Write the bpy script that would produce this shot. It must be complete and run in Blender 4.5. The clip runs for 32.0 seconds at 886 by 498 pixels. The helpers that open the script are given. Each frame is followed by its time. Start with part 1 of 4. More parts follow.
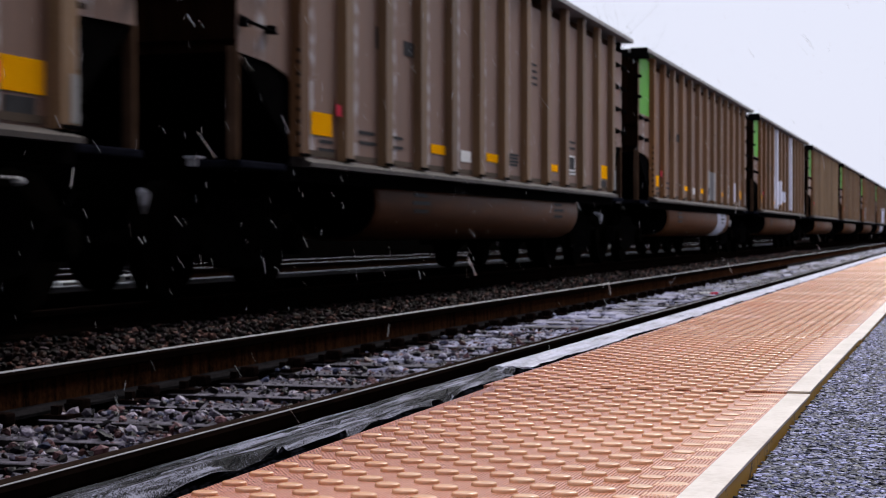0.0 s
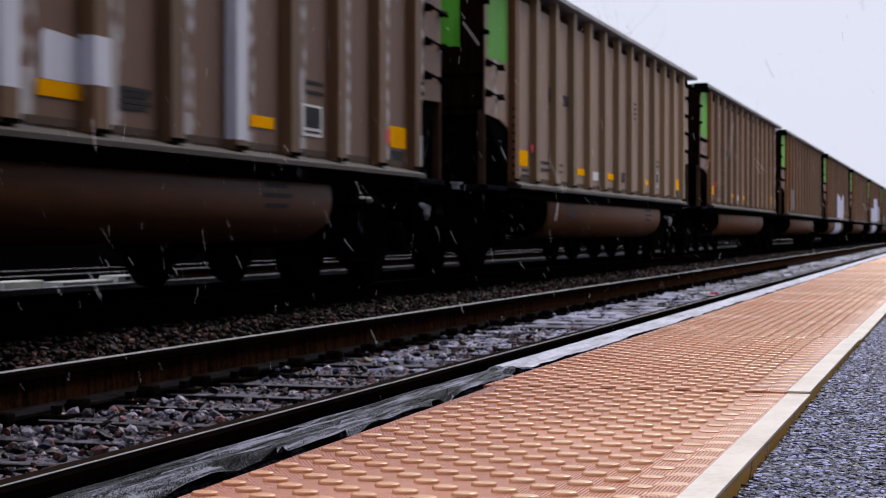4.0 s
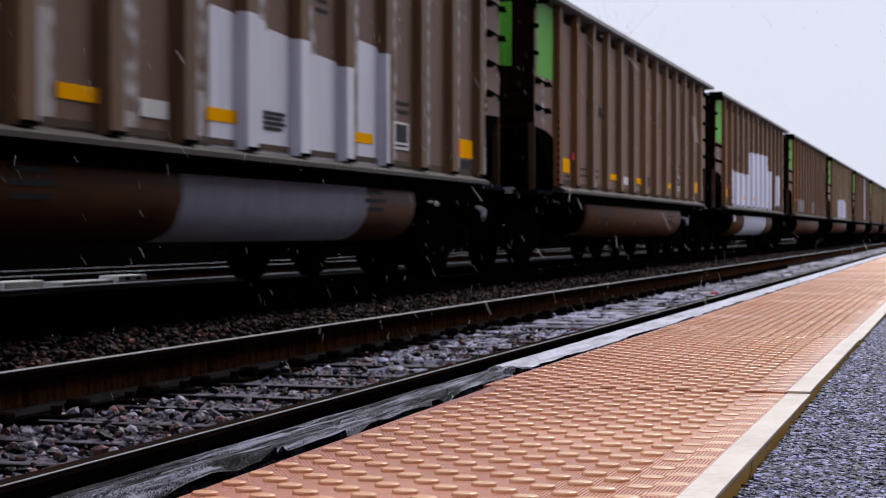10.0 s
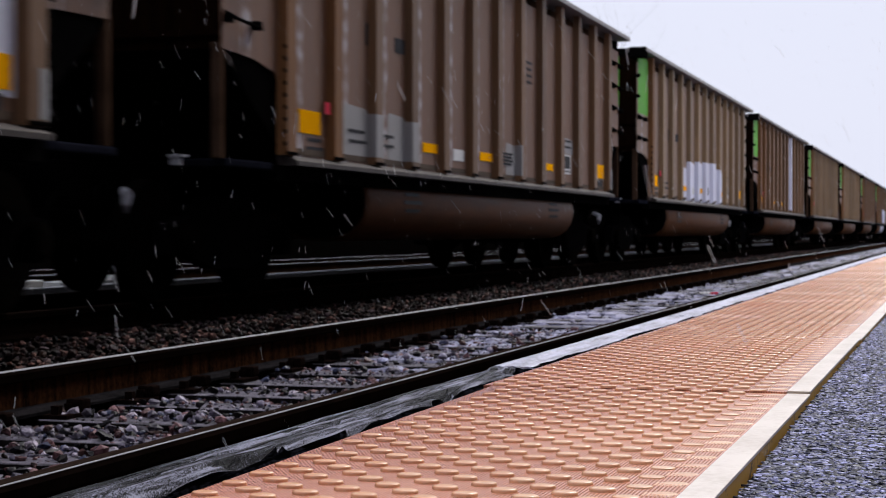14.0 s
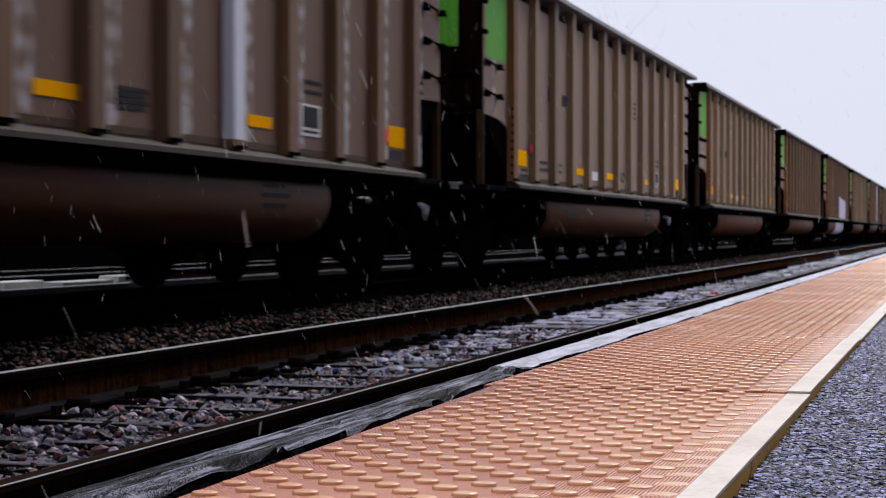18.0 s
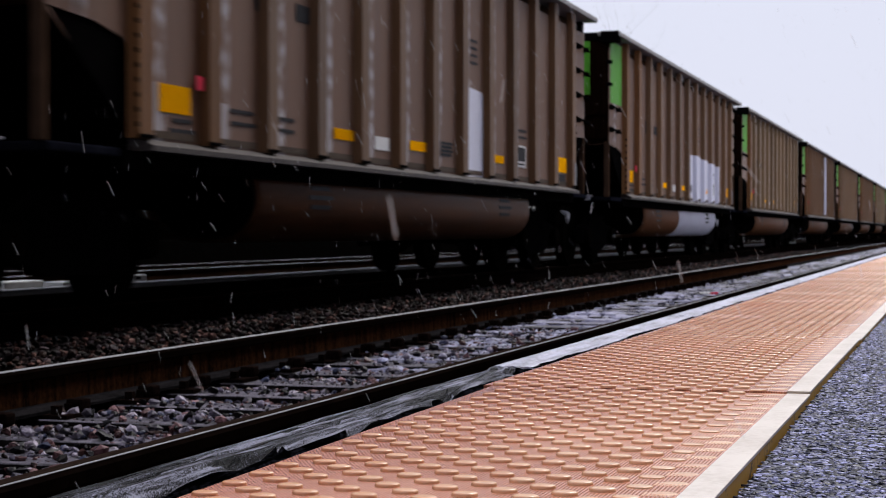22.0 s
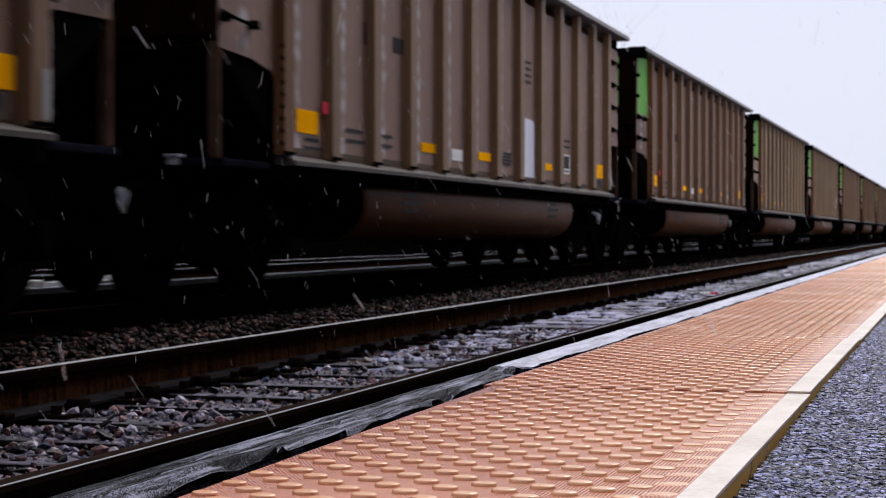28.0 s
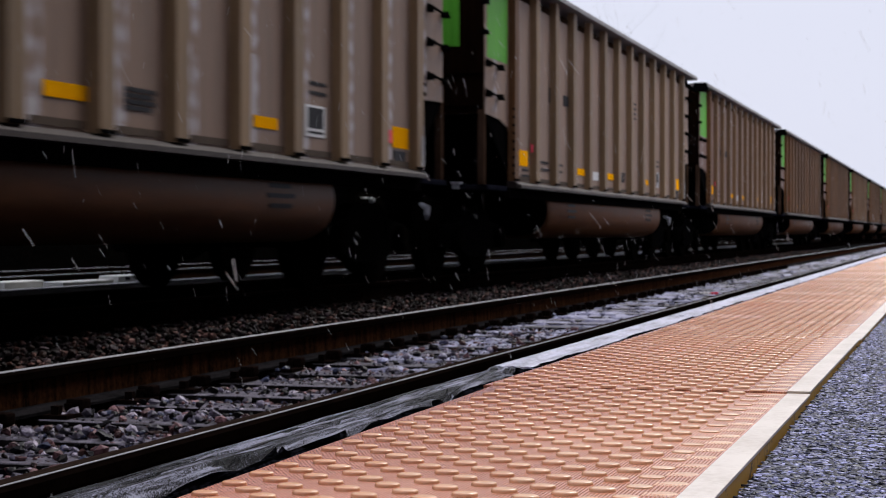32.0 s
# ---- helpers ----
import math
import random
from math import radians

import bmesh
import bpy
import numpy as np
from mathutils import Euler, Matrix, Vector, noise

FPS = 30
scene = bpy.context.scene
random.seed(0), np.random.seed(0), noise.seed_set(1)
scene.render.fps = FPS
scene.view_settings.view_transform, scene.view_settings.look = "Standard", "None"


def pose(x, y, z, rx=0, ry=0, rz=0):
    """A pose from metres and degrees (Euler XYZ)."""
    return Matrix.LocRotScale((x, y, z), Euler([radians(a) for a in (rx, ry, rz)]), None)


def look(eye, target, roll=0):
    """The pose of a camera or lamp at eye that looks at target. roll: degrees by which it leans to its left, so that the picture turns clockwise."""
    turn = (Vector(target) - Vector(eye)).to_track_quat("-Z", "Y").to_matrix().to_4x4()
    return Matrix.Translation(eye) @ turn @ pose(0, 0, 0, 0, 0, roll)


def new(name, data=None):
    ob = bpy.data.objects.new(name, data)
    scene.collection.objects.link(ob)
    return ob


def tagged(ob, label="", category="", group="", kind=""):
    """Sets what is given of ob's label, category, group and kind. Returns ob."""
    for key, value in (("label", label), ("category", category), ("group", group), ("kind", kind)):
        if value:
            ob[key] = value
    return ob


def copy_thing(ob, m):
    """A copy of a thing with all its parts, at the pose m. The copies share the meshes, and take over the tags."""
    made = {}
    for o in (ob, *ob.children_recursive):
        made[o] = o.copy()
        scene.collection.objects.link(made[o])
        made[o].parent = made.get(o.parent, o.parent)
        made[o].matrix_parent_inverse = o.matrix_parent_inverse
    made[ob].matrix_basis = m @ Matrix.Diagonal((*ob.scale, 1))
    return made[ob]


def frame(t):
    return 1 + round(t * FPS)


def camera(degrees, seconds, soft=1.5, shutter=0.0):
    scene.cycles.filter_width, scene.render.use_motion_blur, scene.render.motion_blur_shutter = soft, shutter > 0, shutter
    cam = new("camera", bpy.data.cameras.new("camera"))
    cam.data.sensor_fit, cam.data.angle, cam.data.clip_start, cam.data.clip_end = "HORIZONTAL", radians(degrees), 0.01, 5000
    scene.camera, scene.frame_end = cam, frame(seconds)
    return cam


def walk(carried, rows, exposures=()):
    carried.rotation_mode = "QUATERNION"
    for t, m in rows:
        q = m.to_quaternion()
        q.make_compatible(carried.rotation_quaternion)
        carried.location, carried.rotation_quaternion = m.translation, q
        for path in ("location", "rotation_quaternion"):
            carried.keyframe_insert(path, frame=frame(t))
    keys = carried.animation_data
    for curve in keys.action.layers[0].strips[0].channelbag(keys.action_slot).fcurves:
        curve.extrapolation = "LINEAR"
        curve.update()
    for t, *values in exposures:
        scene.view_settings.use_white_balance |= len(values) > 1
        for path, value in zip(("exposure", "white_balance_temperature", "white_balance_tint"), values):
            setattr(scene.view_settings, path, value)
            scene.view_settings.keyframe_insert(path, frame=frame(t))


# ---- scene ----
cam = camera(29.77, 32.0, soft=0.7, shutter=0.32)
EYE = (0.0, 0.0, 0.525)
AIM = (-29.652, 95.493, -0.492)
# focused on the platform's edge, so that the train is a little soft
cam.data.dof.use_dof, cam.data.dof.focus_distance, cam.data.dof.aperture_fstop = True, 2.75, 16.0
# the camera's automatic exposure opens a little at each dark gap between two cars
GAPS = [(1.5556 * (k + p), e) for k in range(-1, 22) for p, e in ((0.16, 0.10), (0.64, 0.10), (0.76, 0.18), (1.04, 0.18))]
EXPOSURES = [(0.0, 0.18)] + [(t, e) for t, e in GAPS if 0.01 < t < 31.99] + [(32.0, 0.10)]
walk(cam, [(0.0, look(EYE, AIM)), (32.0, look(EYE, AIM))], exposures=EXPOSURES)

# ---- light: overcast winter sky ----
world = bpy.data.worlds.new("overcast_sky")
scene.world = world
world.use_nodes = True
wn, wl = world.node_tree.nodes, world.node_tree.links
wn.clear()
sky = wn.new("ShaderNodeTexSky")
sky.sky_type = "NISHITA"
sky.sun_disc = False
sky.sun_elevation = radians(38)
sky.sun_rotation = radians(120)
sky.air_density, sky.dust_density = 1.0, 4.0
sky_bg = wn.new("ShaderNodeBackground")
sky_bg.inputs["Strength"].default_value = 0.06
wl.new(sky.outputs["Color"], sky_bg.inputs["Color"])
cloud_bg = wn.new("ShaderNodeBackground")
cloud_bg.inputs["Color"].default_value = (0.785, 0.805, 0.95, 1)
cloud_bg.inputs["Strength"].default_value = 1.0
sky_mix = wn.new("ShaderNodeMixShader")
sky_mix.inputs[0].default_value = 0.88
wl.new(sky_bg.outputs[0], sky_mix.inputs[1])
wl.new(cloud_bg.outputs[0], sky_mix.inputs[2])
world_out = wn.new("ShaderNodeOutputWorld")
wl.new(sky_mix.outputs[0], world_out.inputs["Surface"])

sun_data = bpy.data.lights.new("sun", "SUN")
sun_data.energy, sun_data.angle, sun_data.color = 3.1, radians(32), (1.0, 0.97, 0.94)
sun = new("sun", sun_data)
sun.matrix_world = look((14, 44, 52), (0, 0, 0))


# ---- materials ----
def material(name, dark, light, rough=0.6, metal=0.0, scale=6.0, stretch=(1, 1, 1), fine=90.0, relief=0.25,
             depth=0.004, each=0.12, gloss_var=0.15, wave=None, coat=0.0, lo=0.32, hi=0.68, shine=0.5):
    """Two colours mixed by broad and fine noise, with bump, uneven gloss and a small difference from piece to piece."""
    m = bpy.data.materials.new(name)
    m.use_nodes = True
    n, l = m.node_tree.nodes, m.node_tree.links
    b = n["Principled BSDF"]
    tc = n.new("ShaderNodeTexCoord")
    mp = n.new("ShaderNodeMapping")
    mp.inputs["Scale"].default_value = stretch
    l.new(tc.outputs["Object"], mp.inputs["Vector"])
    info = n.new("ShaderNodeObjectInfo")
    shift = n.new("ShaderNodeVectorMath")
    shift.operation = "MULTIPLY_ADD"
    shift.inputs[1].default_value = (1, 1, 1)
    rnd = n.new("ShaderNodeMath")
    rnd.operation = "MULTIPLY"
    rnd.inputs[1].default_value = 37.0
    l.new(info.outputs["Random"], rnd.inputs[0])
    l.new(mp.outputs["Vector"], shift.inputs[0])
    l.new(rnd.outputs[0], shift.inputs[2])
    broad = n.new("ShaderNodeTexNoise")
    broad.inputs["Scale"].default_value, broad.inputs["Detail"].default_value = scale, 6
    broad.inputs["Roughness"].default_value = 0.62
    grain = n.new("ShaderNodeTexNoise")
    grain.inputs["Scale"].default_value, grain.inputs["Detail"].default_value = fine, 4
    l.new(shift.outputs[0], broad.inputs["Vector"])
    l.new(tc.outputs["Object"], grain.inputs["Vector"])
    mixf = n.new("ShaderNodeMath")
    mixf.operation = "MULTIPLY_ADD"
    mixf.inputs[1].default_value = 0.35
    l.new(grain.outputs["Fac"], mixf.inputs[0])
    half = n.new("ShaderNodeMath")
    half.operation = "MULTIPLY"
    half.inputs[1].default_value = 0.65
    l.new(broad.outputs["Fac"], half.inputs[0])
    l.new(half.outputs[0], mixf.inputs[2])
    ramp = n.new("ShaderNodeValToRGB")
    ramp.color_ramp.elements[0].position, ramp.color_ramp.elements[1].position = lo, hi
    ramp.color_ramp.elements[0].color, ramp.color_ramp.elements[1].color = (*dark, 1), (*light, 1)
    l.new(mixf.outputs[0], ramp.inputs["Fac"])
    hsv = n.new("ShaderNodeHueSaturation")
    val = n.new("ShaderNodeMapRange")
    val.inputs["To Min"].default_value, val.inputs["To Max"].default_value = 1 - each, 1 + each
    l.new(info.outputs["Random"], val.inputs["Value"])
    l.new(val.outputs[0], hsv.inputs["Value"])
    l.new(ramp.outputs["Color"], hsv.inputs["Color"])
    l.new(hsv.outputs["Color"], b.inputs["Base Color"])
    rr = n.new("ShaderNodeMapRange")
    rr.inputs["To Min"].default_value = max(0.03, rough - gloss_var)
    rr.inputs["To Max"].default_value = min(1.0, rough + gloss_var)
    l.new(broad.outputs["Fac"], rr.inputs["Value"])
    l.new(rr.outputs[0], b.inputs["Roughness"])
    b.inputs["Metallic"].default_value = metal
    b.inputs["Specular IOR Level"].default_value = shine
    b.inputs["Coat Weight"].default_value = coat
    b.inputs["Coat Roughness"].default_value = 0.15
    bump = n.new("ShaderNodeBump")
    bump.inputs["Strength"].default_value, bump.inputs["Distance"].default_value = relief, depth
    l.new(mixf.outputs[0], bump.inputs["Height"])
    if wave:
        w = n.new("ShaderNodeTexWave")
        w.bands_direction = "X"
        w.inputs["Scale"].default_value = wave
        w.inputs["Distortion"].default_value = 0.4
        l.new(tc.outputs["Object"], w.inputs["Vector"])
        bump2 = n.new("ShaderNodeBump")
        bump2.inputs["Strength"].default_value, bump2.inputs["Distance"].default_value = 0.7, 0.0016
        l.new(w.outputs["Fac"], bump2.inputs["Height"])
        l.new(bump.outputs[0], bump2.inputs["Normal"])
        bump = bump2
    l.new(bump.outputs[0], b.inputs["Normal"])
    return m


V = (7, 7, 0.55)
PANEL = [material("taupe_car_paint", (0.128, 0.066, 0.046), (0.210, 0.117, 0.086), 0.6, scale=1.4, stretch=V, shine=0.4),
         material("brown_car_paint", (0.098, 0.043, 0.023), (0.160, 0.079, 0.046), 0.6, scale=1.4, stretch=V, shine=0.4),
         material("grey_olive_car_paint", (0.165, 0.102, 0.070), (0.275, 0.176, 0.127), 0.6, scale=1.4, stretch=V, shine=0.4)]
RIB = [material("rusty_olive_rib", (0.108, 0.056, 0.024), (0.214, 0.122, 0.057), 0.6, shine=0.35, scale=1.2, stretch=V, each=0.2),
       material("rusty_brown_rib", (0.091, 0.041, 0.014), (0.166, 0.084, 0.035), 0.6, shine=0.35, scale=1.2, stretch=V, each=0.2),
       material("faded_olive_rib", (0.138, 0.084, 0.040), (0.250, 0.158, 0.081), 0.6, shine=0.35, scale=1.2, stretch=V, each=0.2)]
CHORD = material("worn_steel_chord", (0.13, 0.12, 0.115), (0.27, 0.255, 0.25), 0.5, scale=3, stretch=(8, 0.6, 8))
POCKET = material("stained_drain_pocket", (0.045, 0.030, 0.021), (0.095, 0.068, 0.050), 0.7, scale=6, shine=0.1)
SILL = material("grey_side_sill", (0.034, 0.028, 0.026), (0.080, 0.067, 0.064), 0.55, shine=0.1, scale=3, stretch=(8, 0.8, 8))
# Under-car shade is put into this near-black, and into the wheel steel.
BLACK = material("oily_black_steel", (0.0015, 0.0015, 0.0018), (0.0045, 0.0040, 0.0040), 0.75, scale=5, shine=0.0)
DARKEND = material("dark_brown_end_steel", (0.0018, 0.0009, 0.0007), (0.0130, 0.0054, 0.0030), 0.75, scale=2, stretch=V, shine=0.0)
POSTBEND = material("dark_rusty_post", (0.030, 0.017, 0.011), (0.085, 0.050, 0.034), 0.7, scale=4, shine=0.0)
TUB = material("brown_tub_paint", (0.062, 0.022, 0.008), (0.125, 0.050, 0.022), 0.55, scale=2, stretch=(4, 0.7, 4), shine=0.07)
GREEN = material("green_end_paint", (0.0640, 0.2850, 0.0210), (0.1200, 0.4370, 0.0420), 0.5, shine=0.1, scale=2, stretch=V)
YELLOW = material("yellow_reflector", (0.86, 0.35, 0.002), (0.95, 0.43, 0.004), 0.5, scale=4, shine=0.0)
RED = material("red_marker", (0.75, 0.025, 0.07), (0.88, 0.05, 0.11), 0.45, scale=6, shine=0.1)
WHITEMARK = material("white_stencil", (0.55, 0.55, 0.56), (0.75, 0.75, 0.76), 0.6, scale=6)
BLACKMARK = material("black_stencil", (0.015, 0.015, 0.018), (0.04, 0.04, 0.045), 0.6, scale=6, shine=0.05)
PATCH = material("pale_grey_cover_paint", (0.54, 0.54, 0.65), (0.74, 0.75, 0.90), 0.5, scale=1.5, stretch=V, each=0.05)
HAZE = material("thin_grey_cover_paint", (0.1950, 0.1872, 0.1872), (0.2808, 0.2730, 0.2808), 0.6, scale=2, stretch=V, each=0.05)
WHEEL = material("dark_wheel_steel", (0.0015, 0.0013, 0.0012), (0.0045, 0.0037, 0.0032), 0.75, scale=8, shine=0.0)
TREAD = material("polished_steel", (0.30, 0.30, 0.32), (0.55, 0.55, 0.57), 0.3, metal=1.0, scale=9)
PALEMETAL = material("pale_worn_metal", (0.25, 0.25, 0.28), (0.45, 0.45, 0.5), 0.4, scale=9)
RAILSIDE = material("dark_rusty_rail", (0.004, 0.003, 0.0025), (0.034, 0.016, 0.009), 0.8, scale=7, stretch=(1, 0.5, 3), shine=0.0)
RAILTOP = material("wet_rail_top", (0.006, 0.004, 0.003), (0.026, 0.017, 0.014), 0.8, scale=5, stretch=(30, 0.3, 1), shine=0.0)
RAILBAND = material("polished_rail_band", (0.22, 0.22, 0.24), (0.4, 0.4, 0.43), 0.5, metal=0.35, scale=5, stretch=(20, 0.3, 1))
WEB = material("rust_streaked_rail_web", (0.004, 0.0025, 0.002), (0.056, 0.022, 0.010), 0.7, scale=3, stretch=(1, 9, 0.8), fine=60, lo=0.38, hi=0.64, shine=0.0)
FOOT = material("wet_rail_foot", (0.003, 0.003, 0.003), (0.020, 0.018, 0.020), 0.6, scale=6, stretch=(6, 1, 6), shine=0.0)
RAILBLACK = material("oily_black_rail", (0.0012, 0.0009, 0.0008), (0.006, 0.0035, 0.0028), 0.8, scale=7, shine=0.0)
TIESHADE = material("soaked_black_tie_side", (0.002, 0.002, 0.0022), (0.012, 0.010, 0.010), 0.7, scale=6, shine=0.02)
# The blue cast stands for the step boxes' sheen, put into colour.
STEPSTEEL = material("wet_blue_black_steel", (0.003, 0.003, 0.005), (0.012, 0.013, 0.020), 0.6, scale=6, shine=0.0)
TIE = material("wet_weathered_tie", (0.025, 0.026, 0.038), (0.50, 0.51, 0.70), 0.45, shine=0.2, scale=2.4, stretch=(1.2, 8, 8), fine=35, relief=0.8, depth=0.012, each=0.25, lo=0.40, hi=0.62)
STONE = material("wet_mixed_ballast", (0.0040, 0.0034, 0.0046), (0.235, 0.212, 0.252), 0.45, shine=0.08, scale=7, each=0.0, lo=0.36, hi=0.66)
PLATEM = material("dark_rusty_plate", (0.001, 0.0008, 0.0008), (0.012, 0.007, 0.006), 0.6, scale=9, shine=0.0)
SLUSH = material("slushy_ballast", (0.0595, 0.0595, 0.0810), (0.4420, 0.4420, 0.5940), 0.6, scale=5, each=0.0, lo=0.36, hi=0.6, shine=0.2)
SLUSHSHEET = material("thin_wet_slush", (0.1208, 0.1208, 0.1778), (0.3472, 0.3472, 0.5158), 0.55, scale=4, fine=50, relief=0.8, depth=0.01, lo=0.36, hi=0.6, shine=0.2)
OILY = material("oily_ballast", (0.0029, 0.0018, 0.0017), (0.125, 0.084, 0.076), 0.6, scale=7, each=0.0, lo=0.4, hi=0.66, shine=0.04)
TIENEAR = material("dark_wet_tie", (0.010, 0.008, 0.011), (0.185, 0.170, 0.220), 0.4, shine=0.2, scale=2.4, stretch=(1.2, 10, 9), fine=45, relief=0.8, depth=0.012, each=0.25, lo=0.40, hi=0.64)
# Near-black ground: the dark under the train is put into its colour.
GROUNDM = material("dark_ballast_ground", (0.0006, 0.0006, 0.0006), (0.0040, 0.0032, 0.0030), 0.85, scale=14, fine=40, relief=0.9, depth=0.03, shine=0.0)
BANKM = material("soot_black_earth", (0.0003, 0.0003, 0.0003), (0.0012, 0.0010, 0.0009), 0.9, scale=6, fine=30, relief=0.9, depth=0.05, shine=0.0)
RUST = material("orange_rusted_rib", (0.085, 0.033, 0.011), (0.200, 0.092, 0.032), 0.65, shine=0.2, scale=1.6, stretch=V, each=0.2)
# Domes paler than their base: the wet base's dark reflection is in its colour.
DOME = material("orange_dome_plastic", (0.92, 0.44, 0.235), (0.97, 0.62, 0.37), 0.26, scale=1.6, fine=160, relief=0.1, depth=0.001, each=0.03, shine=0.7)
ORANGE = material("orange_tactile_plastic", (0.48, 0.152, 0.086), (0.84, 0.335, 0.198), 0.22, scale=1.2, fine=160, relief=0.1, depth=0.001, each=0.03, wave=62.0, shine=0.7)
WHITEEDGE = material("dirty_white_border", (0.62, 0.53, 0.45), (0.8200, 0.7348, 0.6645), 0.5, scale=9, lo=0.36, hi=0.56, each=0.04)
YELLOWEDGE = material("yellow_panel_side", (0.06, 0.025, 0.006), (0.75, 0.40, 0.03), 0.6, scale=7, lo=0.38, hi=0.45)
# Pale streaks put the glints on the wet grain into the colour.
WETWOOD = material("wet_weathered_timber", (0.0022, 0.0022, 0.0035), (0.40, 0.405, 0.53), 0.3, scale=2.6, stretch=(48, 0.9, 10), fine=320, relief=1.0, depth=0.012, each=0.05, lo=0.495, hi=0.58, shine=0.05)
PALEWOOD = material("pale_slushy_timber", (0.17, 0.17, 0.225), (0.50, 0.50, 0.64), 0.5, scale=2.2, stretch=(10, 1.6, 10), fine=60, relief=0.7, depth=0.008, each=0.05, lo=0.36, hi=0.58)
ROTDARK = material("rotted_black_wet_wood", (0.0006, 0.0006, 0.0008), (0.020, 0.020, 0.028), 0.8, shine=0.0, scale=5, stretch=(20, 1.5, 20), fine=70, relief=1.0, depth=0.012, lo=0.5, hi=0.72)
ASPHALT = material("coarse_asphalt", (0.004, 0.004, 0.006), (0.06, 0.06, 0.09), 0.5, scale=60, fine=220, relief=0.9, depth=0.008, shine=0.1, lo=0.4, hi=0.6)
CHIP = material("asphalt_stone_chip", (0.050, 0.052, 0.082), (0.31, 0.315, 0.48), 0.4, scale=30, each=0, shine=0.12)
DARKWALL = material("dark_stained_wall", (0.03, 0.025, 0.022), (0.07, 0.055, 0.048), 0.85, scale=2)
CONCRETE = material("stained_concrete", (0.16, 0.155, 0.15), (0.3, 0.29, 0.28), 0.8, scale=3)
SNOW = material("snow_flake", (0.93, 0.93, 0.95), (0.97, 0.97, 0.98), 0.6)
BARK = material("bare_bark", (0.06, 0.05, 0.045), (0.13, 0.115, 0.11), 0.8, scale=6)
WETLID = material("wet_concrete_lid", (0.03, 0.03, 0.034), (0.10, 0.10, 0.11), 0.5, scale=5)
PALEBOX = material("pale_painted_metal", (0.4000, 0.4000, 0.3840), (0.5760, 0.5760, 0.5600), 0.5, scale=5)


def let_through(m):
    """Thin ice scatters light to both of its sides."""
    n, l = m.node_tree.nodes, m.node_tree.links
    t = n.new("ShaderNodeBsdfTranslucent")
    t.inputs["Color"].default_value = (0.93, 0.93, 0.96, 1)
    mix = n.new("ShaderNodeMixShader")
    out = [x for x in n if x.bl_idname == "ShaderNodeOutputMaterial"][0]
    l.new(n["Principled BSDF"].outputs[0], mix.inputs[1])
    l.new(t.outputs[0], mix.inputs[2])
    clear = n.new("ShaderNodeBsdfTransparent")
    mix2 = n.new("ShaderNodeMixShader")
    mix2.inputs[0].default_value = 0.3
    l.new(mix.outputs[0], mix2.inputs[1])
    l.new(clear.outputs[0], mix2.inputs[2])
    l.new(mix2.outputs[0], out.inputs["Surface"])


let_through(SNOW)


def per_island(m, tones):
    """Lets the pieces of one joined mesh differ in tone and hue."""
    n, l = m.node_tree.nodes, m.node_tree.links
    geo = n.new("ShaderNodeNewGeometry")
    hsv = [x for x in n if x.bl_idname == "ShaderNodeHueSaturation"][0]
    ramp = n.new("ShaderNodeValToRGB")
    ramp.color_ramp.interpolation = "CONSTANT"
    el = ramp.color_ramp.elements
    while len(el) < len(tones):
        el.new(0.5)
    for i, c in enumerate(tones):
        el[i].position = i / len(tones)
        el[i].color = (*c, 1)
    mul = n.new("ShaderNodeMixRGB")
    mul.blend_type = "MULTIPLY"
    mul.inputs["Fac"].default_value = 1.0
    l.new(geo.outputs["Random Per Island"], ramp.inputs["Fac"])
    l.new(hsv.outputs["Color"], mul.inputs["Color1"])
    l.new(ramp.outputs["Color"], mul.inputs["Color2"])
    l.new(mul.outputs["Color"], n["Principled BSDF"].inputs["Base Color"])


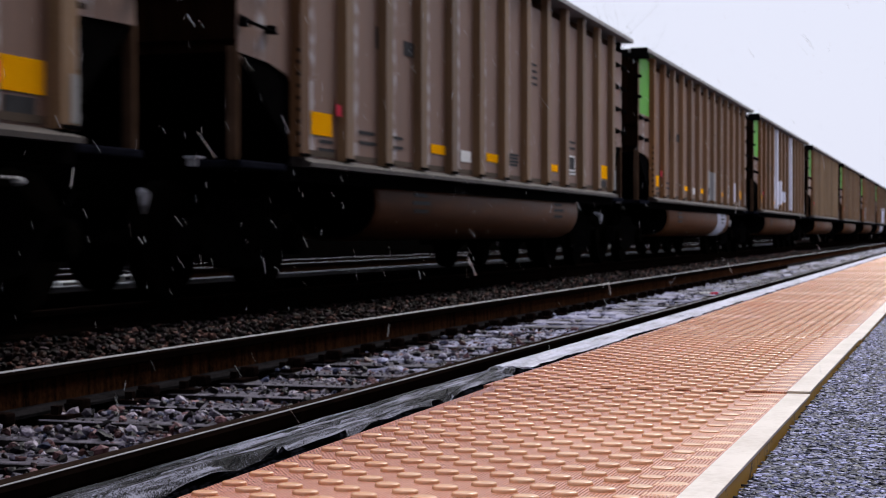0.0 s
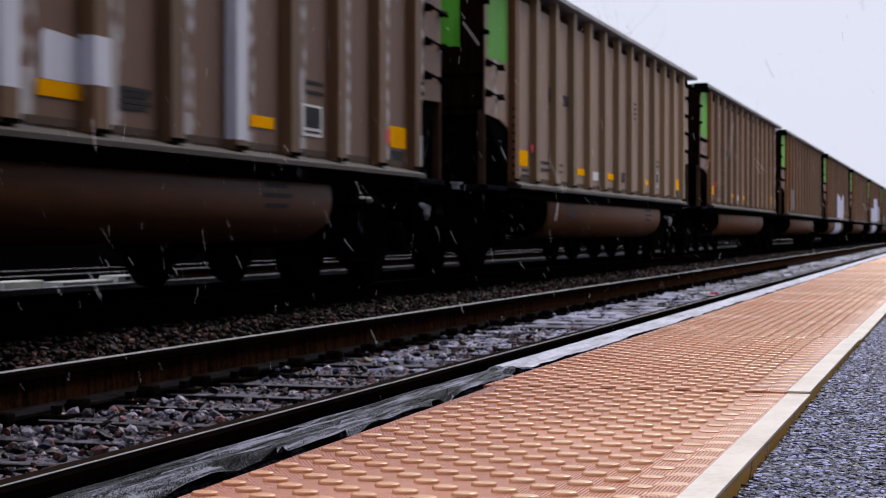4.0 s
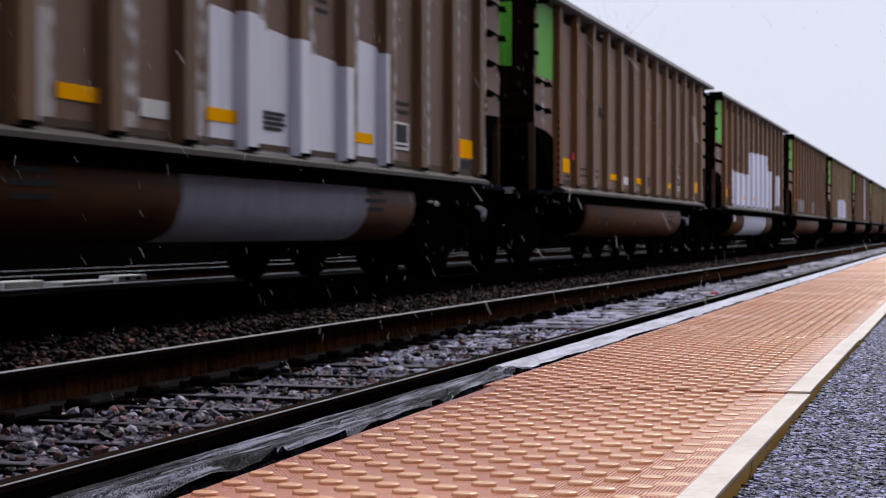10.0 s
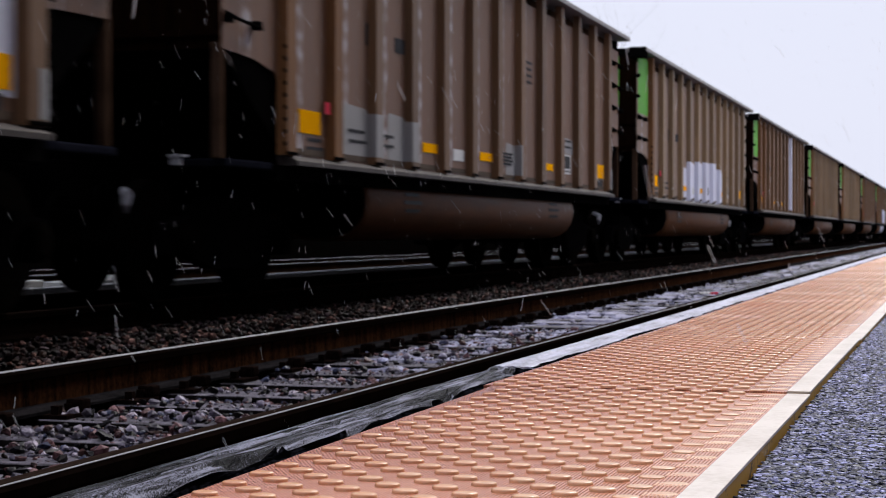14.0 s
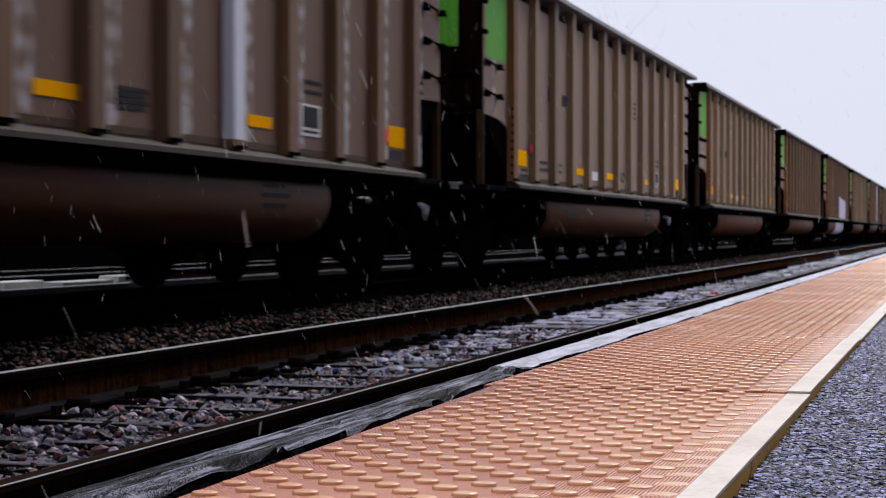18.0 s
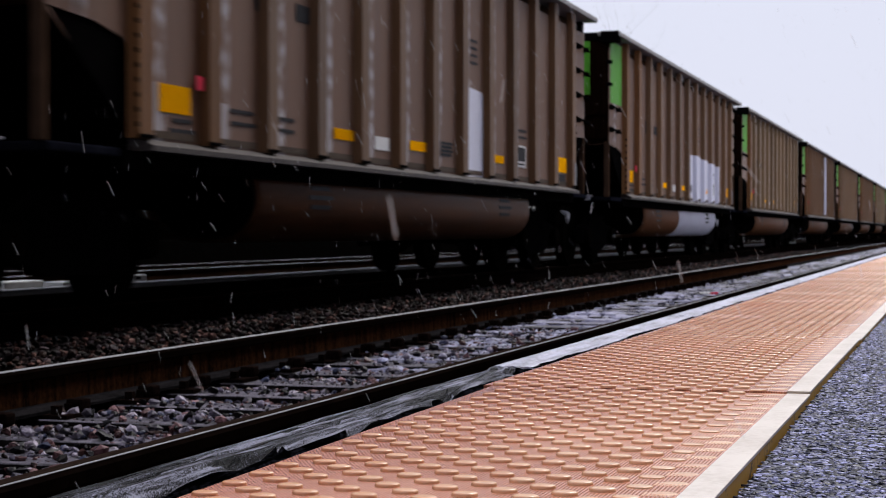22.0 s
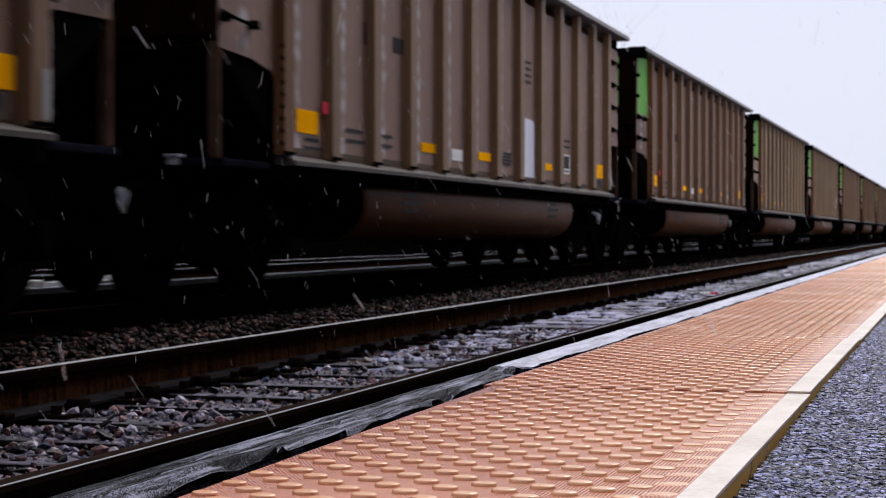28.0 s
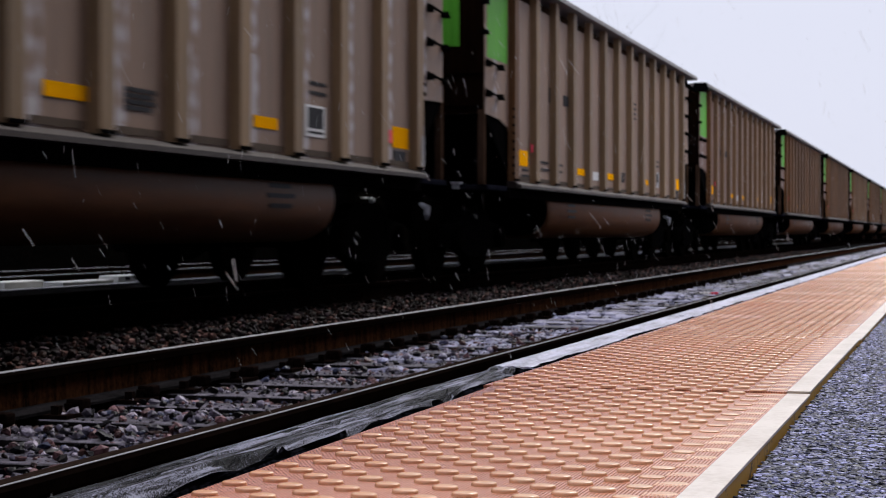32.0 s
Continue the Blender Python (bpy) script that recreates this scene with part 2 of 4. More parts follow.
def chalk(m, start, step, wide):
    """Pale chalky blotches run down the sheet beside each rib."""
    n, l = m.node_tree.nodes, m.node_tree.links
    hsv = [x for x in n if x.bl_idname == "ShaderNodeHueSaturation"][0]
    tc = n.new("ShaderNodeTexCoord")
    sep = n.new("ShaderNodeSeparateXYZ")
    l.new(tc.outputs["Object"], sep.inputs[0])
    def math_node(op, a, b):
        k = n.new("ShaderNodeMath")
        k.operation = op
        for i, v in enumerate((a, b)):
            if isinstance(v, (int, float)):
                k.inputs[i].default_value = v
            else:
                l.new(v, k.inputs[i])
        return k.outputs[0]
    f = math_node("FRACT", math_node("DIVIDE", math_node("SUBTRACT", sep.outputs["Y"], start), step), 0)
    band = math_node("MULTIPLY", math_node("LESS_THAN", f, wide), math_node("GREATER_THAN", f, 0.015))
    mp = n.new("ShaderNodeMapping")
    mp.inputs["Scale"].default_value = (1, 9, 3.2)
    l.new(tc.outputs["Object"], mp.inputs["Vector"])
    nz = n.new("ShaderNodeTexNoise")
    nz.inputs["Scale"].default_value, nz.inputs["Detail"].default_value = 1.6, 5
    l.new(mp.outputs["Vector"], nz.inputs["Vector"])
    mr = n.new("ShaderNodeMapRange")
    mr.inputs["From Min"].default_value, mr.inputs["From Max"].default_value = 0.40, 0.54
    mr.inputs["To Max"].default_value = 0.7
    l.new(nz.outputs["Fac"], mr.inputs["Value"])
    # the foot of each streak is solid pale primer, of a height of its own
    bay = math_node("FLOOR", math_node("DIVIDE", math_node("SUBTRACT", sep.outputs["Y"], start), step), 0)
    foot = n.new("ShaderNodeTexWhiteNoise")
    foot.noise_dimensions = "2D"
    pair = n.new("ShaderNodeCombineXYZ")
    info = [x for x in n if x.bl_idname == "ShaderNodeObjectInfo"][0]
    l.new(bay, pair.inputs[0])
    l.new(info.outputs["Random"], pair.inputs[1])
    l.new(pair.outputs[0], foot.inputs["Vector"])
    height = math_node("ADD", math_node("MULTIPLY", foot.outputs["Value"], 0.75), 1.12)
    solid = math_node("MULTIPLY", math_node("MULTIPLY", math_node("LESS_THAN", sep.outputs["Z"], height), math_node("LESS_THAN", f, wide * 0.75)), 0.7)
    mix = n.new("ShaderNodeMixRGB")
    mix.inputs["Color2"].default_value = (0.46, 0.44, 0.48, 1)
    spots = math_node("ADD", math_node("MULTIPLY", math_node("SINE", math_node("MULTIPLY", sep.outputs["Z"], 36.0), 0), 0.4), 0.75)
    l.new(math_node("MULTIPLY", band, math_node("MAXIMUM", math_node("MULTIPLY", mr.outputs[0], spots), solid)), mix.inputs["Fac"])
    l.new(hsv.outputs["Color"], mix.inputs["Color1"])
    l.new(mix.outputs["Color"], n["Principled BSDF"].inputs["Base Color"])


for m in PANEL:
    chalk(m, 1.365, 1.04, 0.19)
for m in RIB:
    chalk(m, 1.235, 1.04, 0.12)
def toned_across(m, x0, x1, low, high):
    """Darkens the track's side, the train's reflection put into colour, and pales the inner side."""
    n, l = m.node_tree.nodes, m.node_tree.links
    hsv = [x for x in n if x.bl_idname == "ShaderNodeHueSaturation"][0]
    geo = n.new("ShaderNodeNewGeometry")
    sep = n.new("ShaderNodeSeparateXYZ")
    l.new(geo.outputs["Position"], sep.inputs[0])
    nz = n.new("ShaderNodeTexNoise")
    nz.inputs["Scale"].default_value, nz.inputs["Detail"].default_value = 2.4, 4
    l.new(geo.outputs["Position"], nz.inputs["Vector"])
    add = n.new("ShaderNodeMath")
    add.operation = "MULTIPLY_ADD"
    add.inputs[1].default_value = 0.5
    l.new(nz.outputs["Fac"], add.inputs[0])
    l.new(sep.outputs["X"], add.inputs[2])
    ramp = n.new("ShaderNodeMapRange")
    for key, value in (("From Min", x0 + 0.25), ("From Max", x1 + 0.25), ("To Min", 0.0), ("To Max", 1.0)):
        ramp.inputs[key].default_value = value
    l.new(add.outputs[0], ramp.inputs["Value"])
    tone = n.new("ShaderNodeMixRGB")
    tone.inputs["Color1"].default_value, tone.inputs["Color2"].default_value = (*low, 1), (*high, 1)
    l.new(ramp.outputs[0], tone.inputs["Fac"])
    mul = n.new("ShaderNodeMixRGB")
    mul.blend_type = "MULTIPLY"
    mul.inputs["Fac"].default_value = 1.0
    l.new(hsv.outputs["Color"], mul.inputs["Color1"])
    l.new(tone.outputs["Color"], mul.inputs["Color2"])
    l.new(mul.outputs["Color"], n["Principled BSDF"].inputs["Base Color"])


toned_across(ORANGE, -0.95, -0.35, (0.62, 0.49, 0.47), (1.12, 1.34, 1.36))
toned_across(DOME, -0.95, -0.35, (0.84, 0.72, 0.68), (1.02, 1.10, 1.15))
TONES = ((0.1, 0.09, 0.1), (0.5, 0.48, 0.55), (1.9, 1.9, 2.05), (0.9, 0.5, 0.45), (0.05, 0.05, 0.06), (1.7, 1.0, 0.9), (0.4, 0.5, 0.75), (1.0, 1.0, 1.15), (0.3, 0.16, 0.13), (2.6, 2.5, 2.6), (0.08, 0.07, 0.08))
per_island(STONE, TONES)
per_island(SLUSH, ((0.3, 0.3, 0.32), (0.7, 0.7, 0.75), (1.0, 1.0, 1.05), (0.15, 0.14, 0.16), (0.9, 0.85, 0.88), (1.2, 1.2, 1.3)))
per_island(OILY, ((0.1, 0.1, 0.1), (0.4, 0.35, 0.35), (0.15, 0.14, 0.16), (1.2, 0.85, 0.75), (0.2, 0.15, 0.12), (0.6, 0.6, 0.7), (0.08, 0.08, 0.08), (2.1, 1.7, 1.6), (0.9, 0.95, 1.2)))
per_island(CHIP, ((0.06, 0.06, 0.07), (1.2, 1.2, 1.35), (0.25, 0.25, 0.30), (1.9, 1.9, 2.15), (0.08, 0.08, 0.09), (0.6, 0.6, 0.68)))


# ---- mesh helpers ----
def part(name, bm, mat, parent=None, label=""):
    me = bpy.data.meshes.new(name)
    bm.normal_update()
    bm.to_mesh(me)
    bm.free()
    me.materials.append(mat)
    ob = new(name, me)
    ob.parent = parent
    if label:
        tagged(ob, label)
    return ob


def box(bm, x0, x1, y0, y1, z0, z1, bevel=0.0, slot=0):
    vs = [bm.verts.new((x, y, z)) for x in (x0, x1) for y in (y0, y1) for z in (z0, z1)]
    fs = [bm.faces.new([vs[i] for i in q]) for q in
          ((0, 1, 3, 2), (4, 6, 7, 5), (0, 4, 5, 1), (2, 3, 7, 6), (0, 2, 6, 4), (1, 5, 7, 3))]
    for f in fs:
        f.material_index = slot
    if bevel:
        es = {e for f in fs for e in f.edges}
        bmesh.ops.bevel(bm, geom=list(es), offset=bevel, segments=2, affect="EDGES", profile=0.6)
    return bm


def boxed(*a, **k):
    return box(bmesh.new(), *a, **k)


def prism(bm, outline, axis, a, b):
    """A closed outline in the two other axes, drawn out along axis from a to b."""
    def at(p, q, w):
        return {"x": (w, p, q), "y": (p, w, q), "z": (p, q, w)}[axis]
    lo = [bm.verts.new(at(p, q, a)) for p, q in outline]
    hi = [bm.verts.new(at(p, q, b)) for p, q in outline]
    n = len(outline)
    bm.faces.new(lo)
    bm.faces.new(hi[::-1])
    for i in range(n):
        bm.faces.new((lo[i], hi[i], hi[(i + 1) % n], lo[(i + 1) % n]))
    bmesh.ops.recalc_face_normals(bm, faces=bm.faces[:])
    return bm


def tube(bm, pts, radius, sides=8):
    """A round bar along the points; radius one number or one for each point."""
    rings = []
    for i, p in enumerate(pts):
        p = Vector(p)
        d = (Vector(pts[min(i + 1, len(pts) - 1)]) - Vector(pts[max(i - 1, 0)])).normalized()
        u = d.orthogonal().normalized()
        v = d.cross(u)
        r = radius[i] if isinstance(radius, (list, tuple)) else radius
        if rings:
            w = rings[-1][0].co - Vector(pts[i - 1])
            w = w - d * w.dot(d)
            if w.length > 1e-6:
                u = w.normalized()
                v = d.cross(u)
        rings.append([bm.verts.new(p + r * (u * math.cos(2 * math.pi * k / sides) + v * math.sin(2 * math.pi * k / sides)))
                      for k in range(sides)])
    for a, b in zip(rings, rings[1:]):
        for k in range(sides):
            bm.faces.new((a[k], a[(k + 1) % sides], b[(k + 1) % sides], b[k]))
    bm.faces.new(rings[0][::-1])
    bm.faces.new(rings[-1])
    return bm


def thing(name, label, category, group="", kind=""):
    return tagged(new(name), label, category, group, kind)


# ---- plan ----
RAIL_B, RAIL_A = -1.905, -3.410      # near track, platform side and far side
TRACK_2 = -6.60                      # centre of the train's track
TIE_TOP, BED = -0.19, -0.235
PLATFORM = 0.203
EDGE_OUT, EDGE_IN = -0.893, -0.283   # tactile strip
TIE0, TIE_STEP = 0.77, 0.55
CAR_PITCH, CAR_SPEED, CAR_START = 16.18, 10.405, 11.07

# ---- ground ----
bm = bmesh.new()
vs = [bm.verts.new(p) for p in ((-2500, -2500, BED - 0.03), (2500, -2500, BED - 0.03), (2500, 2500, BED - 0.03), (-2500, 2500, BED - 0.03))]
bm.faces.new(vs)
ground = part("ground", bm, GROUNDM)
tagged(ground, "dark wet ballast ground under the railway tracks", "ground", kind="structure")


# ---- tracks ----
def rail_mesh(length):
    """A flat-bottomed rail; its head, web and foot carry three materials."""
    prof = [(-0.07, -0.172), (0.07, -0.172), (0.07, -0.160), (0.012, -0.140), (0.009, -0.045), (0.037, -0.036),
            (0.037, -0.008), (0.028, 0.0), (-0.028, 0.0), (-0.037, -0.008), (-0.037, -0.036), (-0.009, -0.045), (-0.012, -0.140), (-0.07, -0.160)]
    bm = prism(bmesh.new(), prof, "y", -40, length)
    for f in bm.faces:
        z = f.calc_center_median().z
        f.material_index = 0 if z > -0.05 else 1 if z > -0.13 else 2
    return bm


def track(name, label, centre, lift, ties, plates, band, steel=RAILSIDE, shine=RAILBAND):
    t = thing(name, label, "railway track", "parallel tracks", "structure")
    t.location = (centre, 0, lift)
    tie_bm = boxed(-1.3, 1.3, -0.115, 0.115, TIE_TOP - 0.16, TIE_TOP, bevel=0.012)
    # Other tracks' ties are black all over, for the dark under the train.
    tie = part("tie", tie_bm, TIE if name == "near_track" else TIESHADE, t)
    # Tie sides are black: shade of the gaps put into the colour.
    tie.data.materials.append(TIESHADE)
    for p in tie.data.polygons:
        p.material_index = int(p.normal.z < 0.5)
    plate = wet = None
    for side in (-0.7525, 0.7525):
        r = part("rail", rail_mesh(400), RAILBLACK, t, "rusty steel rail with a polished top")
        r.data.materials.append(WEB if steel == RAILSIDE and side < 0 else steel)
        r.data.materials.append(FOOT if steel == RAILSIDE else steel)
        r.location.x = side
        head = part("rail_head_top", boxed(-0.029, 0.029, -40, 400, 0.0005, 0.002), RAILTOP, r)
        part("running_band", boxed(*band[side > 0], -40, 400, 0.0022, 0.0036), shine, r, "bright polished running band, darkened under the train")
    rng = random.Random(5)
    first = True
    for k in list(range(ties)) + list(range(-1, -31, -1)):
        y = TIE0 + TIE_STEP * k + rng.uniform(-0.03, 0.03)
        if first:
            o = tie
            first = False
        else:
            o = new("tie", tie.data)
            o.parent = t
        # Near ties darker than far ones: low-angle sheen put into the colours.
        if y < 6.0 and name == "near_track":
            if wet is None:
                wet = tie.data.copy()
                wet.materials[0] = TIENEAR
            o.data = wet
        o.location = (rng.uniform(-0.03, 0.03), y, rng.uniform(-0.006, 0.004))
        o.rotation_euler = (0, 0, rng.uniform(-0.012, 0.012))
        if -6 < k < plates:
            for side in (-0.7525, 0.7525):
                if plate is None:
                    pb = boxed(-0.17, 0.17, -0.09, 0.09, TIE_TOP, TIE_TOP + 0.017)
                    for sx in (-0.105, 0.105):
                        for sy in (-0.05, 0.05):
                            box(pb, sx - 0.016, sx + 0.016, sy - 0.016, sy + 0.016, TIE_TOP + 0.015, TIE_TOP + 0.05)
                    box(pb, -0.16, -0.085, -0.12, -0.05, TIE_TOP + 0.017, TIE_TOP + 0.066, bevel=0.012)
                    box(pb, 0.085, 0.16, 0.05, 0.12, TIE_TOP + 0.017, TIE_TOP + 0.066, bevel=0.012)
                    plate = part("tie_plate", pb, PLATEM, t, "rusty tie plate with spikes and anchors")
                    p = plate
                else:
                    p = new("tie_plate", plate.data)
                    p.parent = t
                p.location = (side, y, 0)
    return t


track("near_track", "near railway track, rusty rails on wet wooden ties", (RAIL_A + RAIL_B) / 2, 0, 200, 60, ((-0.010, 0.028), (0.019, 0.029)))
# Rails and bands near-black here: shade under the train put into colour.
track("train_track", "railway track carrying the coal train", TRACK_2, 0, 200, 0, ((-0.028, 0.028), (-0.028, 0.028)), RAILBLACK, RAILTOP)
track("far_track", "far railway track seen beneath the train", -11.35, 0, 120, 0, ((-0.029, 0.029), (-0.029, 0.029)))


# ---- platform ----
top = [(-30, BED - 0.1), (400, BED - 0.1), (400, PLATFORM - 0.009), (3.7, PLATFORM - 0.009), (2.3, PLATFORM - 0.024), (-30, PLATFORM - 0.024)]
bm = prism(bmesh.new(), top, "x", EDGE_IN + 0.004, 7.0)
tagged(part("platform", bm, ASPHALT), "dark coarse asphalt station platform", "platform", kind="structure")
bm = boxed(-0.89, EDGE_IN, -30, 400, BED - 0.1, PLATFORM - 0.034)
tagged(part("platform_kerb", bm, CONCRETE), "concrete bed under the tactile strip", "kerb", kind="structure")

# Unseen walls, added only to dim the near cars and dome fronts.
bm = boxed(5.0, 5.4, -40, 21, BED - 0.1, 13.2)
tagged(part("station_wall", bm, DARKWALL), "plain unseen wall added to block low sky light", "wall", kind="structure")
bm = boxed(-1.2, 5.0, -9.4, -9.0, BED - 0.1, 12.0)
tagged(part("station_wall_end", bm, DARKWALL), "plain unseen end wall added to block light", "wall", kind="structure")

strip = thing("tactile_strip", "orange tactile warning strip with raised domes along the platform", "tactile paving", kind="structure")
PANEL_LEN, STEP, ROW = 1.74, 0.087, 0.0383


def dome(bm, x, y, z, r, h, sides=14):
    rings = []
    for rr, zz in ((r, 0.0), (r * 0.985, h * 0.55), (r * 0.93, h * 0.82), (r * 0.8, h * 0.96), (r * 0.55, h)):
        rings.append([bm.verts.new((x + rr * math.cos(2 * math.pi * k / sides), y + 0.8 * rr * math.sin(2 * math.pi * k / sides), z + zz)) for k in range(sides)])
    for a, b in zip(rings, rings[1:]):
        for k in range(sides):
            f = bm.faces.new((a[k], a[(k + 1) % sides], b[(k + 1) % sides], b[k]))
            f.smooth, f.material_index = True, 1
    bm.faces.new(rings[-1]).material_index = 1


def dome_spots(out, taper=0.0):
    cols = 14
    for i in range(-2, cols):
        x = -0.424 + (i - 11) * ROW
        worn = 1.0 if i < cols - 2 else (0.5, 0.22)[i - cols + 2]
        y = 0.0553 if i % 2 else 0.0118
        while y < PANEL_LEN - 0.005:
            if x > out - taper * y / PANEL_LEN + 0.016:
                yield x, y, worn
            y += STEP


def panel_mesh(out, taper=0.0, domes=True):
    bm = boxed(out, EDGE_IN - 0.046, 0.001, PANEL_LEN - 0.001, PLATFORM - 0.03, PLATFORM, bevel=0.0012)
    for v in bm.verts:
        if v.co.x < out + 0.02:
            v.co.x -= taper * v.co.y / PANEL_LEN
    if domes:
        for x, y, worn in dome_spots(out, taper):
            dome(bm, x, y, PLATFORM, 0.0172, 0.0048 * worn)
    y = 0.03
    while y < PANEL_LEN - 0.05:
        for j in range(7):
            x = EDGE_IN - 0.088 + j * 0.0053
            box(bm, x, x + 0.0028, y, y + 0.030, PLATFORM - 0.001, PLATFORM + 0.0007, slot=1)
        y += STEP
    return bm


NEAR_OUT, NEAR_TAPER, WIDE_OUT = -0.903, 0.034, -0.957
wide = bpy.data.meshes.new("tactile_panel")
bm = panel_mesh(WIDE_OUT)
bm.to_mesh(wide)
bm.free()
for m in (ORANGE, DOME):
    wide.materials.append(m)
border_bm = boxed(EDGE_IN - 0.045, EDGE_IN, 0.006, PANEL_LEN - 0.006, PLATFORM - 0.004, PLATFORM + 0.001, bevel=0.0008)
side_bm = boxed(EDGE_IN - 0.045, EDGE_IN - 0.001, 0.006, PANEL_LEN - 0.006, PLATFORM - 0.03, PLATFORM - 0.0042)
border = side = None
for k in range(-3, 60):
    if k <= 0:
        p = part("tactile_panel", panel_mesh(NEAR_OUT, NEAR_TAPER, k < 0), ORANGE, strip)
        p.data.materials.append(DOME)
    else:
        p = new("tactile_panel", wide)
        p.parent = strip
    if border is None:
        border = part("white_border", border_bm, WHITEEDGE, p, "dirty white painted border")
        side = part("yellow_side", side_bm, YELLOWEDGE, p, "yellow panel side")
    else:
        for c in (border, side):
            o = new(c.name.split(".")[0], c.data)
            o.parent = p
            o["label"] = c["label"]
    p.location = (0, 3.372 + (k - 1) * PANEL_LEN, 0)
    if k == 0:
        bm = bmesh.new()
        dome(bm, 0, 0, 0, 0.0172, 0.0048)
        first = part("dome", bm, DOME, p)
        first.data.materials.append(DOME)
        for i, (x, y, worn) in enumerate(dome_spots(NEAR_OUT, NEAR_TAPER)):
            d = first if i == 0 else new("dome", first.data)
            d.parent = p
            d.location = (x, y, PLATFORM)
            d.scale.z = worn
    if k == 1:
        p.location.z, p.rotation_euler.y = 0.0060, -0.0064


# weathered timber along the platform's edge
def timber_mesh(y0, y1, step, seed, rotted):
    """A squared beam whose outer half has split and rotted away."""
    rng = random.Random(seed)
    bm = bmesh.new()
    sec = []
    cuts = 42 if rotted else 16
    inner = -0.962
    for i in range(cuts + 1):
        f = i / cuts
        sec.append((-1.098 + (1.098 + inner) * f, 0.190 if rotted else 0.197 - 0.004 * (1 - f) ** 3))
    rows, edges = [], []
    n = int((y1 - y0) / step)
    for j in range(n + 1):
        y = y0 + (y1 - y0) * j / n
        row = []
        if y < 3.38:
            inner = NEAR_OUT - 0.006 - NEAR_TAPER * min(1.0, max(0.0, (y - 3.372 + PANEL_LEN) / PANEL_LEN))
        else:
            inner = -0.962
        sec = [(-1.098 + (1.098 + inner) * i / cuts, 0.190 if y < 3.9 else 0.195) for i in range(cuts + 1)]
        row.append(bm.verts.new((-1.090 + 0.006 * noise.noise((0, y * 3, seed)), y, -0.05)))
        for i, (x, z) in enumerate(sec):
            f = i / cuts
            rough = (0.45 + 0.55 * min(1.0, f / 0.3)) * (1.0 if y < 3.9 else 0.4)
            grain = rough * (noise.noise((x * 70, y * 2.6, seed)) * 0.005 + noise.noise((x * 150, y * 7, seed + 9)) * 0.004)
            rot = noise.fractal((x * 22, y * 4.5, seed + 3.1), 1.0, 2.0, 4)
            edge = (0.38 if y < 2.4 else 0.48 if y < 3.9 else 0.64 if rotted else 0.70) + 0.13 * noise.noise((seed, y * 1.3, 2.0)) + 0.04 * noise.noise((seed, y * 5, 5.0))
            drop = min(1.0, max(0.0, (f - edge) / 0.18))
            fall = (0.024 if y < 3.9 else 0.005) * drop - (0.009 if y < 3.9 else 0.004) * rot * drop
            crack = (0.030 if y < 3.9 else 0.003) * max(0.0, 1 - abs(noise.noise((x * 52, y * 1.5, seed + 20))) * 7) * (1 - drop) * min(1.0, f / 0.15)
            row.append(bm.verts.new((x + 0.003 * noise.noise((x * 30, y * 6, seed)), y, z + grain * (1 - 0.5 * drop) - fall - crack)))
        row.append(bm.verts.new((inner + 0.003, y, -0.05)))
        rows.append(row)
        edges.append(edge)
    for a, b, edge in zip(rows, rows[1:], edges):
        for k in range(len(a) - 1):
            f = bm.faces.new((a[k], a[k + 1], b[k + 1], b[k]))
            f.smooth = True
            # Besides rot, black stands for shade in the inner gap and outer side.
            f.material_index = 1 if k == 0 or (k - 1) / cuts > edge + (0.04 if rotted else 0.0) else 0
    bm.faces.new(rows[0])
    bm.faces.new(rows[-1][::-1])
    bmesh.ops.recalc_face_normals(bm, faces=bm.faces[:])
    return bm


edge = thing("platform_edge_timber", "wet weathered grey timber beams along the platform edge", "timber", kind="structure")
yy = -3.0
for k, length in enumerate([6.95, 2.6] + [4.2] * 14):
    part("timber_beam", timber_mesh(yy, yy + length - 0.012, 0.02 if yy < 7 else 0.08, k * 7.3, k < 2), WETWOOD if k == 0 else PALEWOOD, edge).data.materials.append(ROTDARK)
    yy += length


# ---- ballast ----
def chunk(rng):
    """A rough broken stone of unit size: points and faces."""
    t = (1 + 5 ** 0.5) / 2
    pts = [(-1, t, 0), (1, t, 0), (-1, -t, 0), (1, -t, 0), (0, -1, t), (0, 1, t), (0, -1, -t), (0, 1, -t), (t, 0, -1), (t, 0, 1), (-t, 0, -1), (-t, 0, 1)]
    pts = [Vector(p).normalized() * rng.uniform(0.58, 1.25) for p in pts]
    fcs = [(0, 11, 5), (0, 5, 1), (0, 1, 7), (0, 7, 10), (0, 10, 11), (1, 5, 9), (5, 11, 4), (11, 10, 2), (10, 7, 6), (7, 1, 8),
           (3, 9, 4), (3, 4, 2), (3, 2, 6), (3, 6, 8), (3, 8, 9), (4, 9, 5), (2, 4, 11), (6, 2, 10), (8, 6, 7), (9, 8, 1)]
    return np.array(pts), np.array(fcs)


